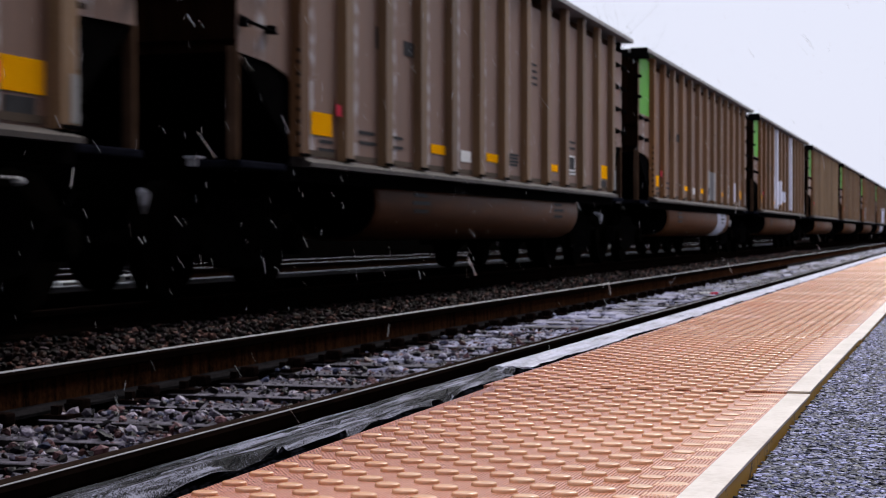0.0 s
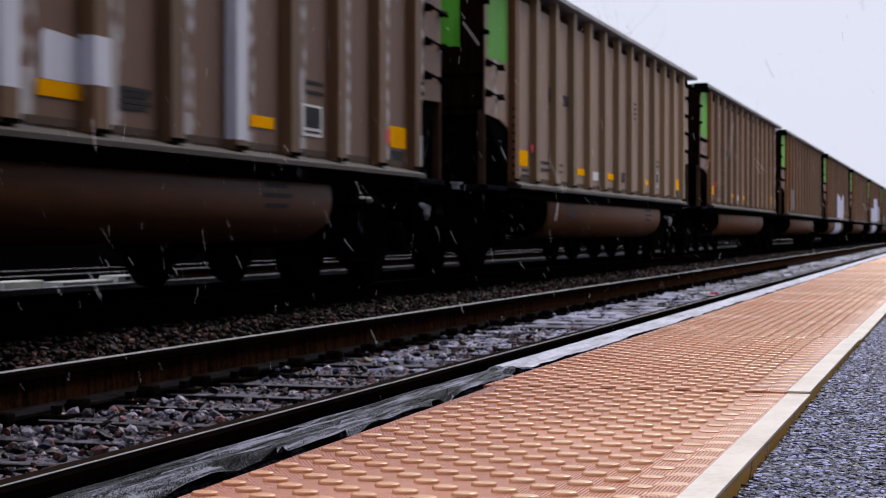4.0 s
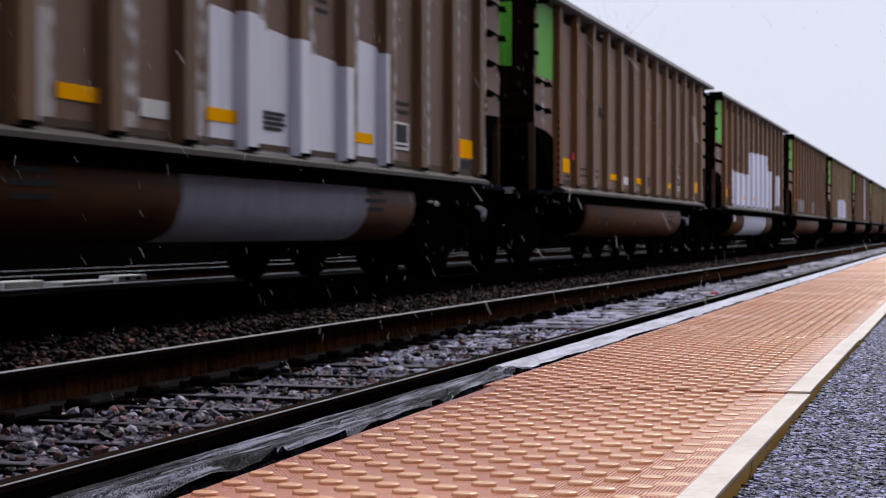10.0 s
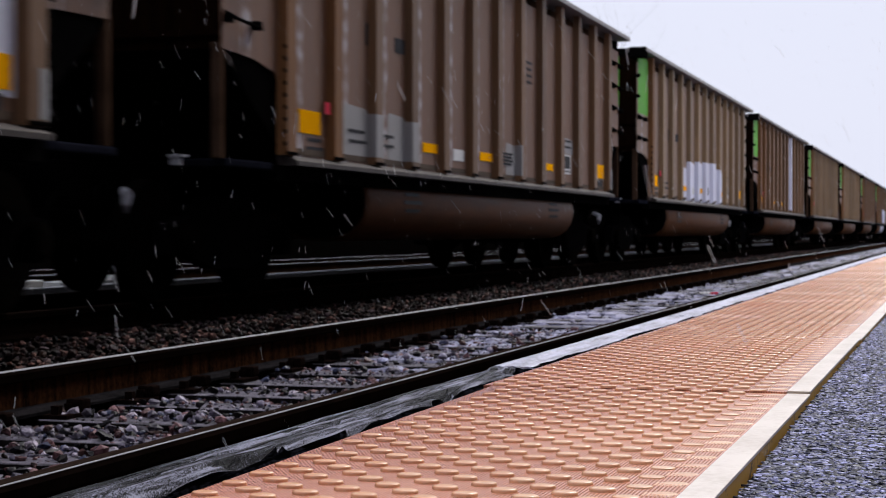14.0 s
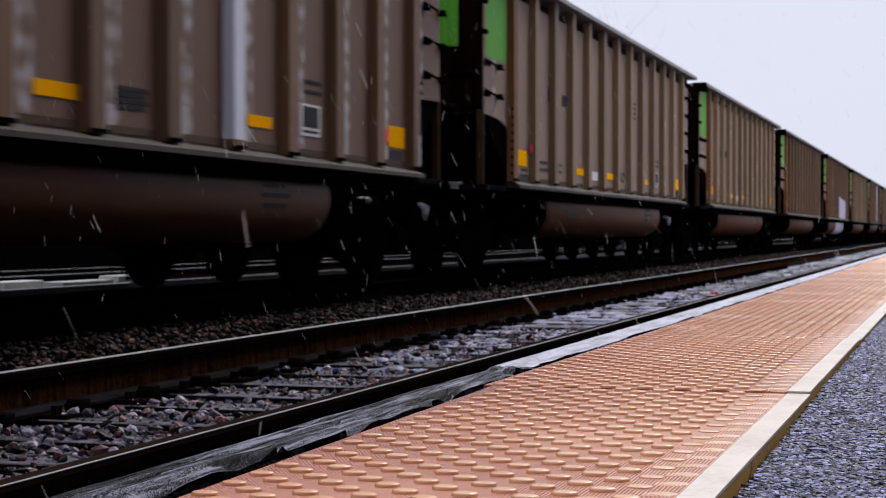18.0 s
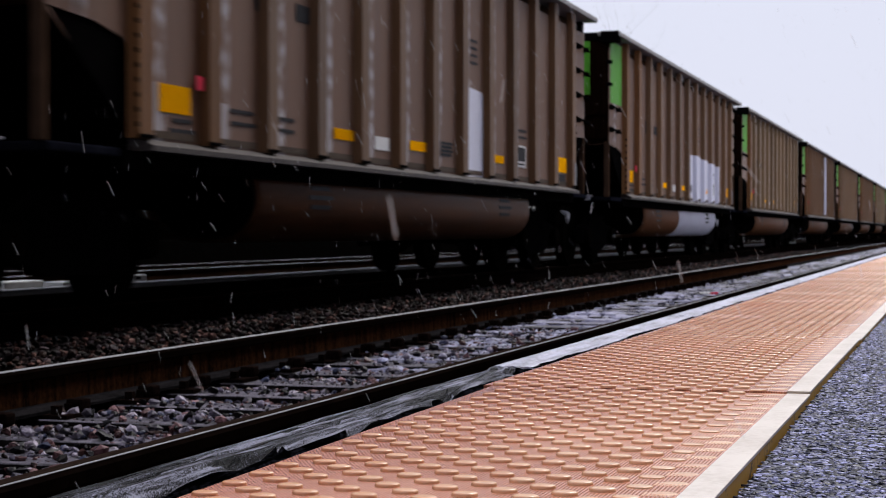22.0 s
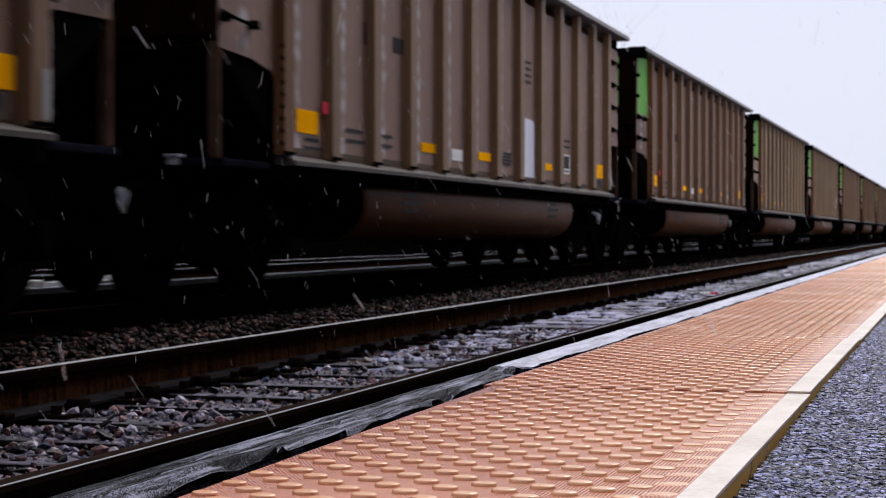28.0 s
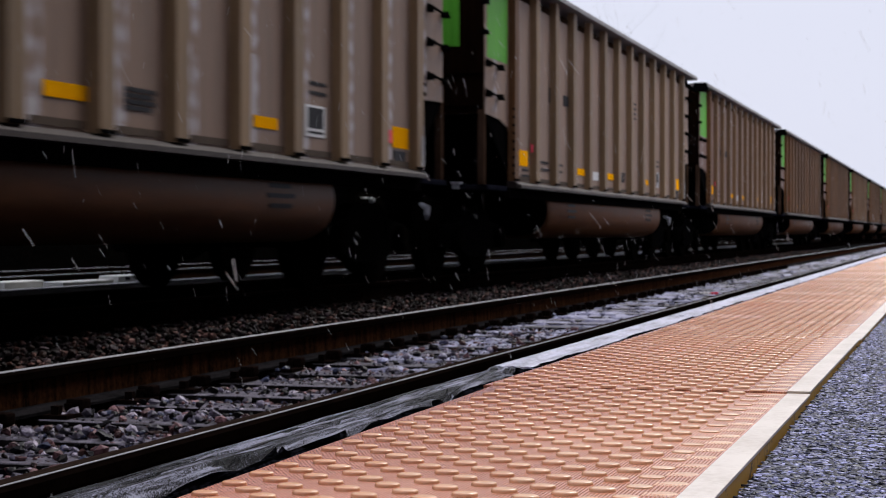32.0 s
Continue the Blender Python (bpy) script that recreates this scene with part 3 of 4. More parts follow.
def scatter(name, label, category, spots, mat, seed, flat=0.7):
    """Many stones in one mesh: spots are (x, y, z, size)."""
    rng = random.Random(seed)
    kinds = [chunk(rng) for _ in range(14)]
    vs, fs, base = [], [], 0
    for x, y, z, s in spots:
        p, f = kinds[rng.randrange(14)]
        m = np.array(Euler((rng.uniform(0, 6.3), rng.uniform(0, 6.3), rng.uniform(0, 6.3))).to_matrix())
        q = (p * np.array((rng.uniform(0.7, 1.2), rng.uniform(0.7, 1.2), rng.uniform(0.5, 0.9)))) @ m.T
        q[:, 2] *= flat
        vs.append(q * s + np.array((x, y, z)))
        fs.append(f + base)
        base += 12
    me = bpy.data.meshes.new(name)
    me.from_pydata(np.concatenate(vs).tolist(), [], np.concatenate(fs).tolist())
    me.materials.append(mat)
    return tagged(new(name, me), label, category, kind="stuff")


rng = random.Random(11)


def bed(areas):
    spots = []
    for n, xa, xb, ya, yb, size in areas:
        for _ in range(n):
            x, y = rng.uniform(xa, xb), rng.uniform(ya, yb)
            s = rng.triangular(0.4, 1.5, 0.75) * size
            on_tie = abs(((y - TIE0) / TIE_STEP + 0.5) % 1.0 - 0.5) * TIE_STEP < 0.11
            if on_tie and RAIL_A - 0.5 < x < RAIL_B + 0.5 and rng.random() < (0.93 if y > 6 else 0.74):
                continue
            if abs(x - RAIL_A) < 0.09 or abs(x - RAIL_B) < 0.09:
                continue
            heap = 0.05 * math.exp(-((x + 4.6) / 0.7) ** 2)
            top = TIE_TOP + s * 0.45 if on_tie else TIE_TOP - 0.035 - 0.012 * min(1.0, max(0.0, y - 5.5)) + rng.uniform(-0.02, 0.03)
            spots.append((x, y, top + heap, s))
    return spots


scatter("ballast", "wet broken stone ballast, grey, bluish and reddish", "ballast",
        bed(((14500, RAIL_A, RAIL_B, 2.0, 12.0, 0.027), (1500, RAIL_B, -1.1, 1.5, 8.0, 0.028), (4500, RAIL_A, RAIL_B, -8.0, 2.0, 0.028), (1500, RAIL_B, -1.1, -8.0, 1.5, 0.028))), STONE, 3)
crumbs = []
for _ in range(9000):
    x, y = rng.uniform(RAIL_A + 0.09, RAIL_B - 0.09), 2.5 + 9.5 * rng.random()
    crumbs.append((x, y, TIE_TOP + rng.uniform(-0.004, 0.008) - (0.03 if abs(((y - TIE0) / TIE_STEP + 0.5) % 1.0 - 0.5) * TIE_STEP > 0.11 else 0.0), rng.uniform(0.005, 0.014)))
scatter("stone_crumbs", "small wet stone chips strewn over ties and ballast", "gravel", crumbs, STONE, 14, flat=0.6)
scatter("slushy_ballast", "ballast and ties paled by thin wet slush between the near rails", "ballast",
        bed(((3000, RAIL_A, RAIL_B, 8.5, 18.0, 0.03), (5000, RAIL_A, RAIL_B, 14.0, 30.0, 0.032), (5000, RAIL_A, RAIL_B, 30.0, 80.0, 0.036))), SLUSH, 4, flat=0.55)
bm = bmesh.new()
rows = []
yy = 4.6
while yy < 110:
    cover = min(1.0, (yy - 4.6) / 4.5)
    line = []
    for i in range(23):
        x = RAIL_A + 0.10 + (RAIL_B - RAIL_A - 0.2) * i / 22
        tie_gap = abs(((yy - TIE0) / TIE_STEP + 0.5) % 1.0 - 0.5) * 2
        h = 0.020 * noise.noise((x * 3.5, yy * 2.2, 7.0)) + 0.018 * noise.noise((x * 11, yy * 8, 2.0)) - (0.058 if yy < 24 else 0.03) * max(0.0, min(1.0, (tie_gap - 0.42 + 0.25 * noise.noise((x * 2, yy, 4.0))) * 4))
        line.append(bm.verts.new((x, yy, TIE_TOP - 0.040 + 0.036 * cover + h)))
    rows.append(line)
    yy += 0.06 if yy < 22 else 0.16
for a, b in zip(rows, rows[1:]):
    for i in range(22):
        bm.faces.new((a[i], a[i + 1], b[i + 1], b[i]))
tagged(part("slush", bm, SLUSHSHEET), "thin grey wet slush lying between the near rails", "slush", kind="stuff")
scatter("oily_ballast", "dark oily reddish ballast between the tracks", "ballast",
        bed(((9000, -5.85, RAIL_A, 4.0, 18.0, 0.026), (9000, -5.85, RAIL_A, 18.0, 60.0, 0.028), (3500, -7.3, -5.85, 6.0, 40.0, 0.026), (2500, -10.5, -7.3, 9.0, 40.0, 0.026), (3500, -5.85, RAIL_A, -8.0, 4.0, 0.028), (2500, -7.3, -5.85, -8.0, 6.0, 0.028))), OILY, 5)

spots = []
for _ in range(32000):
    y = 1.6 + 8.4 * rng.random() ** 1.5
    lump = 0.0012 * noise.noise((y * 5, 1.0, 3.0))
    spots.append((rng.uniform(EDGE_IN + 0.005, 0.05 - 0.03 * y), y, PLATFORM - 0.0235 + 0.015 * min(1.0, max(0.0, (y - 2.3) / 1.4)) + lump, rng.uniform(0.0035, 0.009)))
for _ in range(14000):
    y = rng.uniform(-3.0, 9.0)
    spots.append((rng.uniform(EDGE_IN + 0.005, 2.6), y, PLATFORM - 0.0235 + 0.015 * min(1.0, max(0.0, (y - 2.3) / 1.4)), rng.uniform(0.005, 0.010)))
scatter("asphalt_chippings", "coarse grey stone chippings set in the platform asphalt", "gravel", spots, CHIP, 8, flat=0.32)


# ---- coal cars ----
RIBS, RIB0, RIB_STEP = 13, 1.17, 1.04
RIB_DEEP = 0.075
SKIN = 1.50
BODY = 14.63


def mirrored(outline):
    return [(-p, q) for p, q in outline][::-1]


def tub_at(a, k=1.0):
    """A point of the tub's round section, a radians above its waist."""
    co = math.cos(a)
    return 1.02 + 0.47 * k * math.copysign(abs(co) ** 0.7, co), 0.80 + 0.36 * k * math.sin(a)


def tub_section(k):
    return [tub_at(radians(38 - 218 * i / 26), k) for i in range(27)] + [(1.02 - 0.47 * k, 1.04)]


def coal_car(v):
    """One open coal car; y runs from its leading end, x to its sides, z from the rail's top."""
    c = thing("coal_car", "weathered brown steel coal car with ribbed sides", "freight car", "cars of the coal train")
    side = [(0.02, 1.86), (0.62, 1.83), (1.0, 1.76), (1.16, 1.62), (1.21, 1.40), (1.23, 1.12), (13.67, 1.12), (13.67, 1.66), (13.74, 1.78), (13.92, 1.84),
            (14.60, 1.86), (14.60, 3.33), (0.02, 3.33)]
    bolt = None
    for s in (1, -1):
        part("side_sheet", prism(bmesh.new(), side, "x", s * SKIN, s * (SKIN - 0.012)), PANEL[v], c)
        bend = [(SKIN, 3.33), (1.35, 3.40), (1.35, 3.5), (1.335, 3.5), (1.335, 3.39), (SKIN - 0.012, 3.32)]
        # The bend is darker than the sheet: the chord's shade is coloured in.
        part("top_bend", prism(bmesh.new(), bend if s > 0 else mirrored(bend), "y", 0.03, 14.59), POSTBEND, c)
        part("top_chord", boxed(*sorted((s * 1.33, s * 1.665)), -0.03, 14.74, 3.50, 3.565, bevel=0.01), CHORD, c, "pale worn top chord")
        sill = [(SKIN - 0.05, 1.05), (SKIN + 0.13, 1.05), (SKIN + 0.13, 1.085), (SKIN + 0.015, 1.13), (SKIN - 0.05, 1.13)]
        sill = sill if s > 0 else mirrored(sill)
        part("side_sill", prism(bmesh.new(), sill, "y", 1.15, 13.72), SILL, c, "grey flanged side sill")
        part("sill_web", boxed(*sorted((s * 1.40, s * 1.52)), 1.0, 13.8, 0.93, 1.049), BLACK, c)
        rib_pts = [(-0.14, SKIN - 0.002), (0.17, SKIN - 0.002), (0.09, SKIN + RIB_DEEP), (-0.10, SKIN + RIB_DEEP)]
        for k in range(RIBS):
            bm = bmesh.new()
            y = RIB0 + k * RIB_STEP
            prism(bm, [(s * q, y + p) for p, q in rib_pts], "z", 1.13, 3.498)
            rib = part("rib", bm, RUST if k == 0 or (k == 1 and v == 1) else RIB[v], c)
            if s > 0:
                part("rib_foot", boxed(SKIN, SKIN + RIB_DEEP + 0.012, y - 0.105, y + 0.095, 1.131, 1.158, bevel=0.006), BLACK, rib, "dark bracket under the rib")
        for y0 in (0.0, BODY - 0.06):
            part("corner_post", boxed(*sorted((s * 1.42, s * 1.499)), y0, y0 + 0.06, 1.06, 1.9, bevel=0.01), POSTBEND, c)
        for y0 in (1.02, 13.84) if s > 0 else ():
            for i in range(9):
                if bolt is None:
                    bolt = o = part("bolt", boxed(0, 0.035, -0.03, 0.03, 0, 0.035, bevel=0.006), BLACK, c)
                else:
                    o = new("bolt", bolt.data)
                    o.parent = c
                o.location = (SKIN + 0.035, 1.085 if y0 < 2 else 13.80, 1.2 + i * 0.095)
        for y0 in (0.03, 13.8):
            part("step_box", boxed(*sorted((s * 1.1, s * 1.53)), y0, y0 + 0.85, 1.0, 1.06, bevel=0.015), STEPSTEEL, c)
        for y0, y1 in ((0.06, 0.56), (14.08, 14.58)):
            for z in (2.08, 2.42, 2.76, 3.10):
                g = bmesh.new()
                if y0 < 1 and z > 2.5:
                    box(g, *sorted((s * (SKIN - 0.03), s * (SKIN + 0.05))), -0.07, 0.05, z - 0.02, z + 0.03, bevel=0.006)
                    part("grab_bracket", g, BLACK, c)
                    continue
                for yb in (y0, y1):
                    box(g, *sorted((s * SKIN, s * (SKIN + 0.07))), yb - 0.04, yb + 0.04, z - 0.035, z + 0.03, bevel=0.008)
                tube(g, [(s * SKIN, y0, z + 0.05), (s * (SKIN + 0.08), y0, z), (s * (SKIN + 0.08), y1, z - 0.03), (s * SKIN, y1, z + 0.02)], 0.014, 6)
                part("grab_iron", g, BLACK, c)
        tub = bmesh.new()
        rows = []
        for y, k in ((3.18, 0.93), (3.24, 1.0), (11.50, 1.0), (11.57, 0.96), (11.60, 0.9)):
            rows.append([tub.verts.new((s * p, y, q)) for p, q in tub_section(k)])
        for a, b in zip(rows, rows[1:]):
            for i in range(len(a) - 1):
                tub.faces.new((a[i], a[i + 1], b[i + 1], b[i])).smooth = True
        bmesh.ops.recalc_face_normals(tub, faces=tub.faces[:])
        tub_part = part("tub", tub, TUB, c, "rounded brown steel tub")
        for y in (3.19, 11.59):
            cap = [(s * p, q) for p, q in tub_section(0.89)]
            # The brown tub's ends lie in shade, which these black plates carry.
            part("tub_end", prism(bmesh.new(), cap, "y", y - 0.008, y + 0.008), BLACK, tub_part, "tub end plate, shade coloured black")
        if s > 0:
            for y0 in (4.15, 10.05):
                for i, (a, w) in enumerate(((0.42, 0.5), (0.20, 0.42), (-0.02, 0.55), (-0.24, 0.45))):
                    st = bmesh.new()
                    vs = [st.verts.new((tub_at(aa, rr)[0], yv, tub_at(aa, rr)[1]))
                          for yv in (y0 + 0.3 - w / 2, y0 + 0.3 + w / 2) for rr, aa in ((1.001, a), (1.001, a + 0.1), (1.012, a + 0.1), (1.012, a))]
                    for q in ((0, 1, 2, 3), (7, 6, 5, 4), (0, 4, 5, 1), (1, 5, 6, 2), (2, 6, 7, 3), (3, 7, 4, 0)):
                        st.faces.new([vs[j] for j in q])
                    bmesh.ops.recalc_face_normals(st, faces=st.faces[:])
                    part("stencil_bar", st, BLACKMARK, tub_part, "dark stencilled bar")
    for a, b in (((0.03, 1.25)), ((14.60, 13.6))):
        e = bmesh.new()
        d = 0.02 if b > a else -0.02
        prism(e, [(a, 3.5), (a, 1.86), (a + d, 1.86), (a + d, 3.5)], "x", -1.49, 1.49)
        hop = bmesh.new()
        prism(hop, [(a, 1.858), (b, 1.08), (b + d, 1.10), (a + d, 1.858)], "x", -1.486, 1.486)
        # Sheet coloured black for the shade inside the car's end cutout.
        part("slope_sheet", hop, BLACK, c, "sloping hopper sheet, cutout shade in its black")
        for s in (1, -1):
            # Added black plates hide the interior and stand for the cutout's shade.
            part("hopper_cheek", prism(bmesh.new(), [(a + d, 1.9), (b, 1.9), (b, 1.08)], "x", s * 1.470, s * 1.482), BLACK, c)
        # Brown ends made near-black: shade between the cars is in the colour.
        part("end_sheet", e, DARKEND if b > a else BLACK, c, "brown end sheet, gap shade in its colour")
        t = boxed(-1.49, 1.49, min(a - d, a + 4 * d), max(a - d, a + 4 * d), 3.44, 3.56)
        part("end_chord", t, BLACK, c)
    for s in (1, -1):
        part("green_side_panel", boxed(*sorted((s * (SKIN + 0.001), s * (SKIN + 0.005))), 0.10, 0.97, 2.50, 3.44), GREEN, c, "bright green painted side panel")
        part("corner_cap", boxed(*sorted((s * 1.38, s * 1.658)), -0.06, 0.16, 3.40, 3.572, bevel=0.01), BLACK, c)
    part("green_end_panel", boxed(-1.45, 1.20, 0.020, 0.028, 2.62, 3.43), GREEN, c, "bright green painted end panel")
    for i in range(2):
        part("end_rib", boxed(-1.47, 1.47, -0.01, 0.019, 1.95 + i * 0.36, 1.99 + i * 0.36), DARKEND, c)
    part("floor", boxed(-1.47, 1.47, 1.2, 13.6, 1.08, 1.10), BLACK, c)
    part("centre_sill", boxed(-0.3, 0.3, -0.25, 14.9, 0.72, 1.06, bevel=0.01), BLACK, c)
    for y, d in ((-0.25, -1), (14.9, 1)):
        k = boxed(-0.11, 0.11, min(y, y + d * 0.32), max(y, y + d * 0.32), 0.80, 1.02, bevel=0.03)
        box(k, -0.17, 0.17, min(y + d * 0.3, y + d * 0.52), max(y + d * 0.3, y + d * 0.52), 0.76, 1.05, bevel=0.04)
        part("coupler", k, WHEEL, c)
        h = bmesh.new()
        tube(h, [(0.35, y, 0.78), (0.38, y + d * 0.12, 0.80), (0.38, y + d * 0.26, 0.70), (0.36, y + d * 0.33, 0.52), (0.34, y + d * 0.36, 0.36)], 0.028, 8)
        part("brake_hose", h, BLACK, c)
    for s in (1, -1):
        h = bmesh.new()
        tube(h, [(s * 0.80, -0.16, 0.84), (s * 0.88, -0.30, 0.82), (s * 0.95, -0.38, 0.79), (s * 0.95, -0.40, 0.72), (s * 0.94, -0.38, 0.66)], [0.016, 0.030, 0.038, 0.030, 0.012], 8)
        part("cut_lever", h, PALEMETAL, c, "pale bent uncoupling lever")
        h = bmesh.new()
        tube(h, [(s * 0.70, 14.20, 0.85), (s * 0.80, 14.18, 0.85), (s * 0.84, 14.25, 0.85), (s * 0.83, 14.34, 0.85)], [0.02, 0.034, 0.036, 0.02], 8)
        part("brake_rod", h, PALEMETAL, c, "pale brake rod end")
        st = boxed(*sorted((s * 1.14, s * 1.26)), -0.14, -0.04, 1.065, 1.085, bevel=0.006)
        box(st, *sorted((s * 1.16, s * 1.24)), -0.13, -0.11, 1.01, 1.065)
        part("end_step", st, PALEMETAL, c, "pale worn end step")
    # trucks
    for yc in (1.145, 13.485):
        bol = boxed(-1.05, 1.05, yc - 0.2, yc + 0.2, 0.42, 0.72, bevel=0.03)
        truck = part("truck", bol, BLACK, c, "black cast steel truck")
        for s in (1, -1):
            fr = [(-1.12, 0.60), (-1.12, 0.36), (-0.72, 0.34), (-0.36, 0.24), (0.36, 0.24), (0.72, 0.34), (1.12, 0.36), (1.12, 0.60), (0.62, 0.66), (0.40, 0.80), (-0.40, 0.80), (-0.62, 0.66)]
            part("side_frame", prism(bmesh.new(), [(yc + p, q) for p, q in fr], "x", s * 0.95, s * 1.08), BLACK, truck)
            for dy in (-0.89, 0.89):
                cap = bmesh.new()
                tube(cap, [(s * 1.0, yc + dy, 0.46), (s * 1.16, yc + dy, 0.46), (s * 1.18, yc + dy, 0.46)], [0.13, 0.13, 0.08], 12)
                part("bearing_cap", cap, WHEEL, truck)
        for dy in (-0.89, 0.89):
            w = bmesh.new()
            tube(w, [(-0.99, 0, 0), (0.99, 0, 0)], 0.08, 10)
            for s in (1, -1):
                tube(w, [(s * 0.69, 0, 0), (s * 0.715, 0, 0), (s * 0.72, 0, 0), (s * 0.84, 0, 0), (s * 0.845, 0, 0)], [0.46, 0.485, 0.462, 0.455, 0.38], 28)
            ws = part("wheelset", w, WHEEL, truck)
            ws.location = (0, yc + dy, 0.462)
    # markings on the platform's side
    def mark(name, y0, y1, z0, z1, mat, label, x=SKIN):
        return part(name, boxed(x + 0.0032, x + 0.008, y0, y1, z0, z1), mat, c, label)
    for y0, y1, z0, z1 in ((1.47, 1.94, 1.33, 1.52), (4.71, 5.23, 1.32, 1.415), (6.76, 7.28, 1.32, 1.415), (9.78, 10.24, 1.32, 1.41), (12.99, 13.47, 1.32, 1.52)):
        mark("reflector", y0, y1, z0, z1, YELLOW, "yellow reflective plate")
    mark("red_marker", 1.98, 2.115, 1.51, 1.61, RED, "small red marker", SKIN + 0.03)
    mark("red_marker", 12.84, 12.985, 1.36, 1.48, RED, "small red marker")
    mark("primer_strip", 13.655, 13.735, 1.17, 1.46, HAZE, "pale bare primer strip on the last rib", SKIN + RIB_DEEP)
    # A flat dark plate stands for the shade in a small recess.
    mark("dark_recess", 13.03, 13.38, 1.20, 1.295, BLACKMARK, "dark recess")
    # A darker brown bar runs along the foot of each bay.
    for k in range(RIBS - 1):
        y = RIB0 + k * RIB_STEP
        part("drain_slot", boxed(SKIN + 0.0032, SKIN + 0.008, y + 0.24, y + 0.86, 1.150, 1.200), POCKET, c, "dark bar at the foot of the bay")
    mark("white_plate", 5.75, 6.14, 1.28, 1.40, WHITEMARK, "small white notice")
    f = mark("data_frame", 10.82, 11.26, 1.31, 1.57, WHITEMARK, "white framed data panel")
    part("data_line", boxed(SKIN + 0.008, SKIN + 0.011, 10.87, 11.21, 1.335, 1.355), BLACKMARK, f, "dark line of figures")
    part("data_field", boxed(SKIN + 0.008, SKIN + 0.011, 10.87, 11.21, 1.38, 1.55), BLACKMARK, f, "black data panel")
    for y0, z0, w in ((2.6, 1.40, 0.42), (2.62, 1.31, 0.45), (3.52, 1.40, 0.3), (3.52, 1.31, 0.3), (7.76, 1.43, 0.42), (7.76, 1.39, 0.38), (7.76, 1.35, 0.42), (7.76, 1.31, 0.36),
                       (8.85, 2.60, 0.25), (8.85, 2.52, 0.25), (8.85, 2.44, 0.25), (8.85, 2.36, 0.25), (10.92, 1.66, 0.36), (10.92, 1.74, 0.36), (1.62, 1.20, 0.40), (1.66, 1.27, 0.30)):
        mark("stencil_bar", y0, y0 + w, z0, z0 + 0.028, BLACKMARK, "dark stencilled bar")
    for y0, y1, z0, z1 in ((3.05, 3.28, 2.2, 2.4), (3.86, 4.22, 2.22, 2.36)):
        mark("stencil_block", y0, y1, z0, z1, BLACKMARK, "worn dark stencilled number block")
    return c


def paint(c, patches, tub=None, mat=None):
    """Cover paint over sheet and ribs: patches (start, end, bottom, top at start, top at end) along the car; tub (start, end)."""
    mat = mat or PATCH
    for u0, u1, z0, za, zb in patches:
        z0 = 1.133 if z0 < 1.2 else z0
        for b in range(-1, RIBS):
            y = RIB0 + b * RIB_STEP
            for a0, a1 in ((y + 0.16, y + RIB_STEP - 0.13), (y - 0.10, y + 0.09)):
                a, e = max(a0, u0), min(a1, u1)
                if e - a < 0.05:
                    continue
                f = ((a + e) / 2 - u0) / (u1 - u0)
                h = za + (zb - za) * f + 0.02 * math.sin(a * 5.3)
                if a1 - a0 > 0.3:
                    bm = prism(bmesh.new(), [(a, z0), (e, z0), (e, h - 0.04), (e - 0.08 * (e - a), h), (a + 0.1 * (e - a), h + 0.02), (a, h - 0.01)], "x", SKIN + 0.0005, SKIN + 0.003)
                else:
                    top, low = SKIN + RIB_DEEP, SKIN
                    left = [(low + 0.002, y - 0.143), (top + 0.002, y - 0.102)] if u0 < y - 0.1 else [(top + 0.002, a)]
                    right = [(top + 0.002, y + 0.092), (low + 0.002, y + 0.173)] if u1 > y + 0.1 else [(top + 0.002, e)]
                    inner = [(top + 0.0003, e - 0.002), (top + 0.0003, a + 0.002)]
                    bm = prism(bmesh.new(), left + right + inner, "z", z0, h)
                part("cover_paint", bm, mat, c, "pale grey cover paint")
    if tub:
        bm = bmesh.new()
        rows = [[bm.verts.new((tub_at(a, r)[0], y, tub_at(a, r)[1])) for a in [radians(37 - 110 * i / 14) for i in range(15)]] for y in tub for r in (1.003, 1.007)]
        for i in range(14):
            bm.faces.new((rows[1][i], rows[1][i + 1], rows[3][i + 1], rows[3][i])).smooth = True
        for p, q in ((0, 1), (2, 3)):
            for i in range(14):
                bm.faces.new((rows[p][i], rows[p][i + 1], rows[q][i + 1], rows[q][i]))
        part("tub_cover_paint", bm, mat, c, "pale grey cover paint")


kinds = [coal_car(v) for v in range(3)]
KIND = "0001120111112122112101220110102"
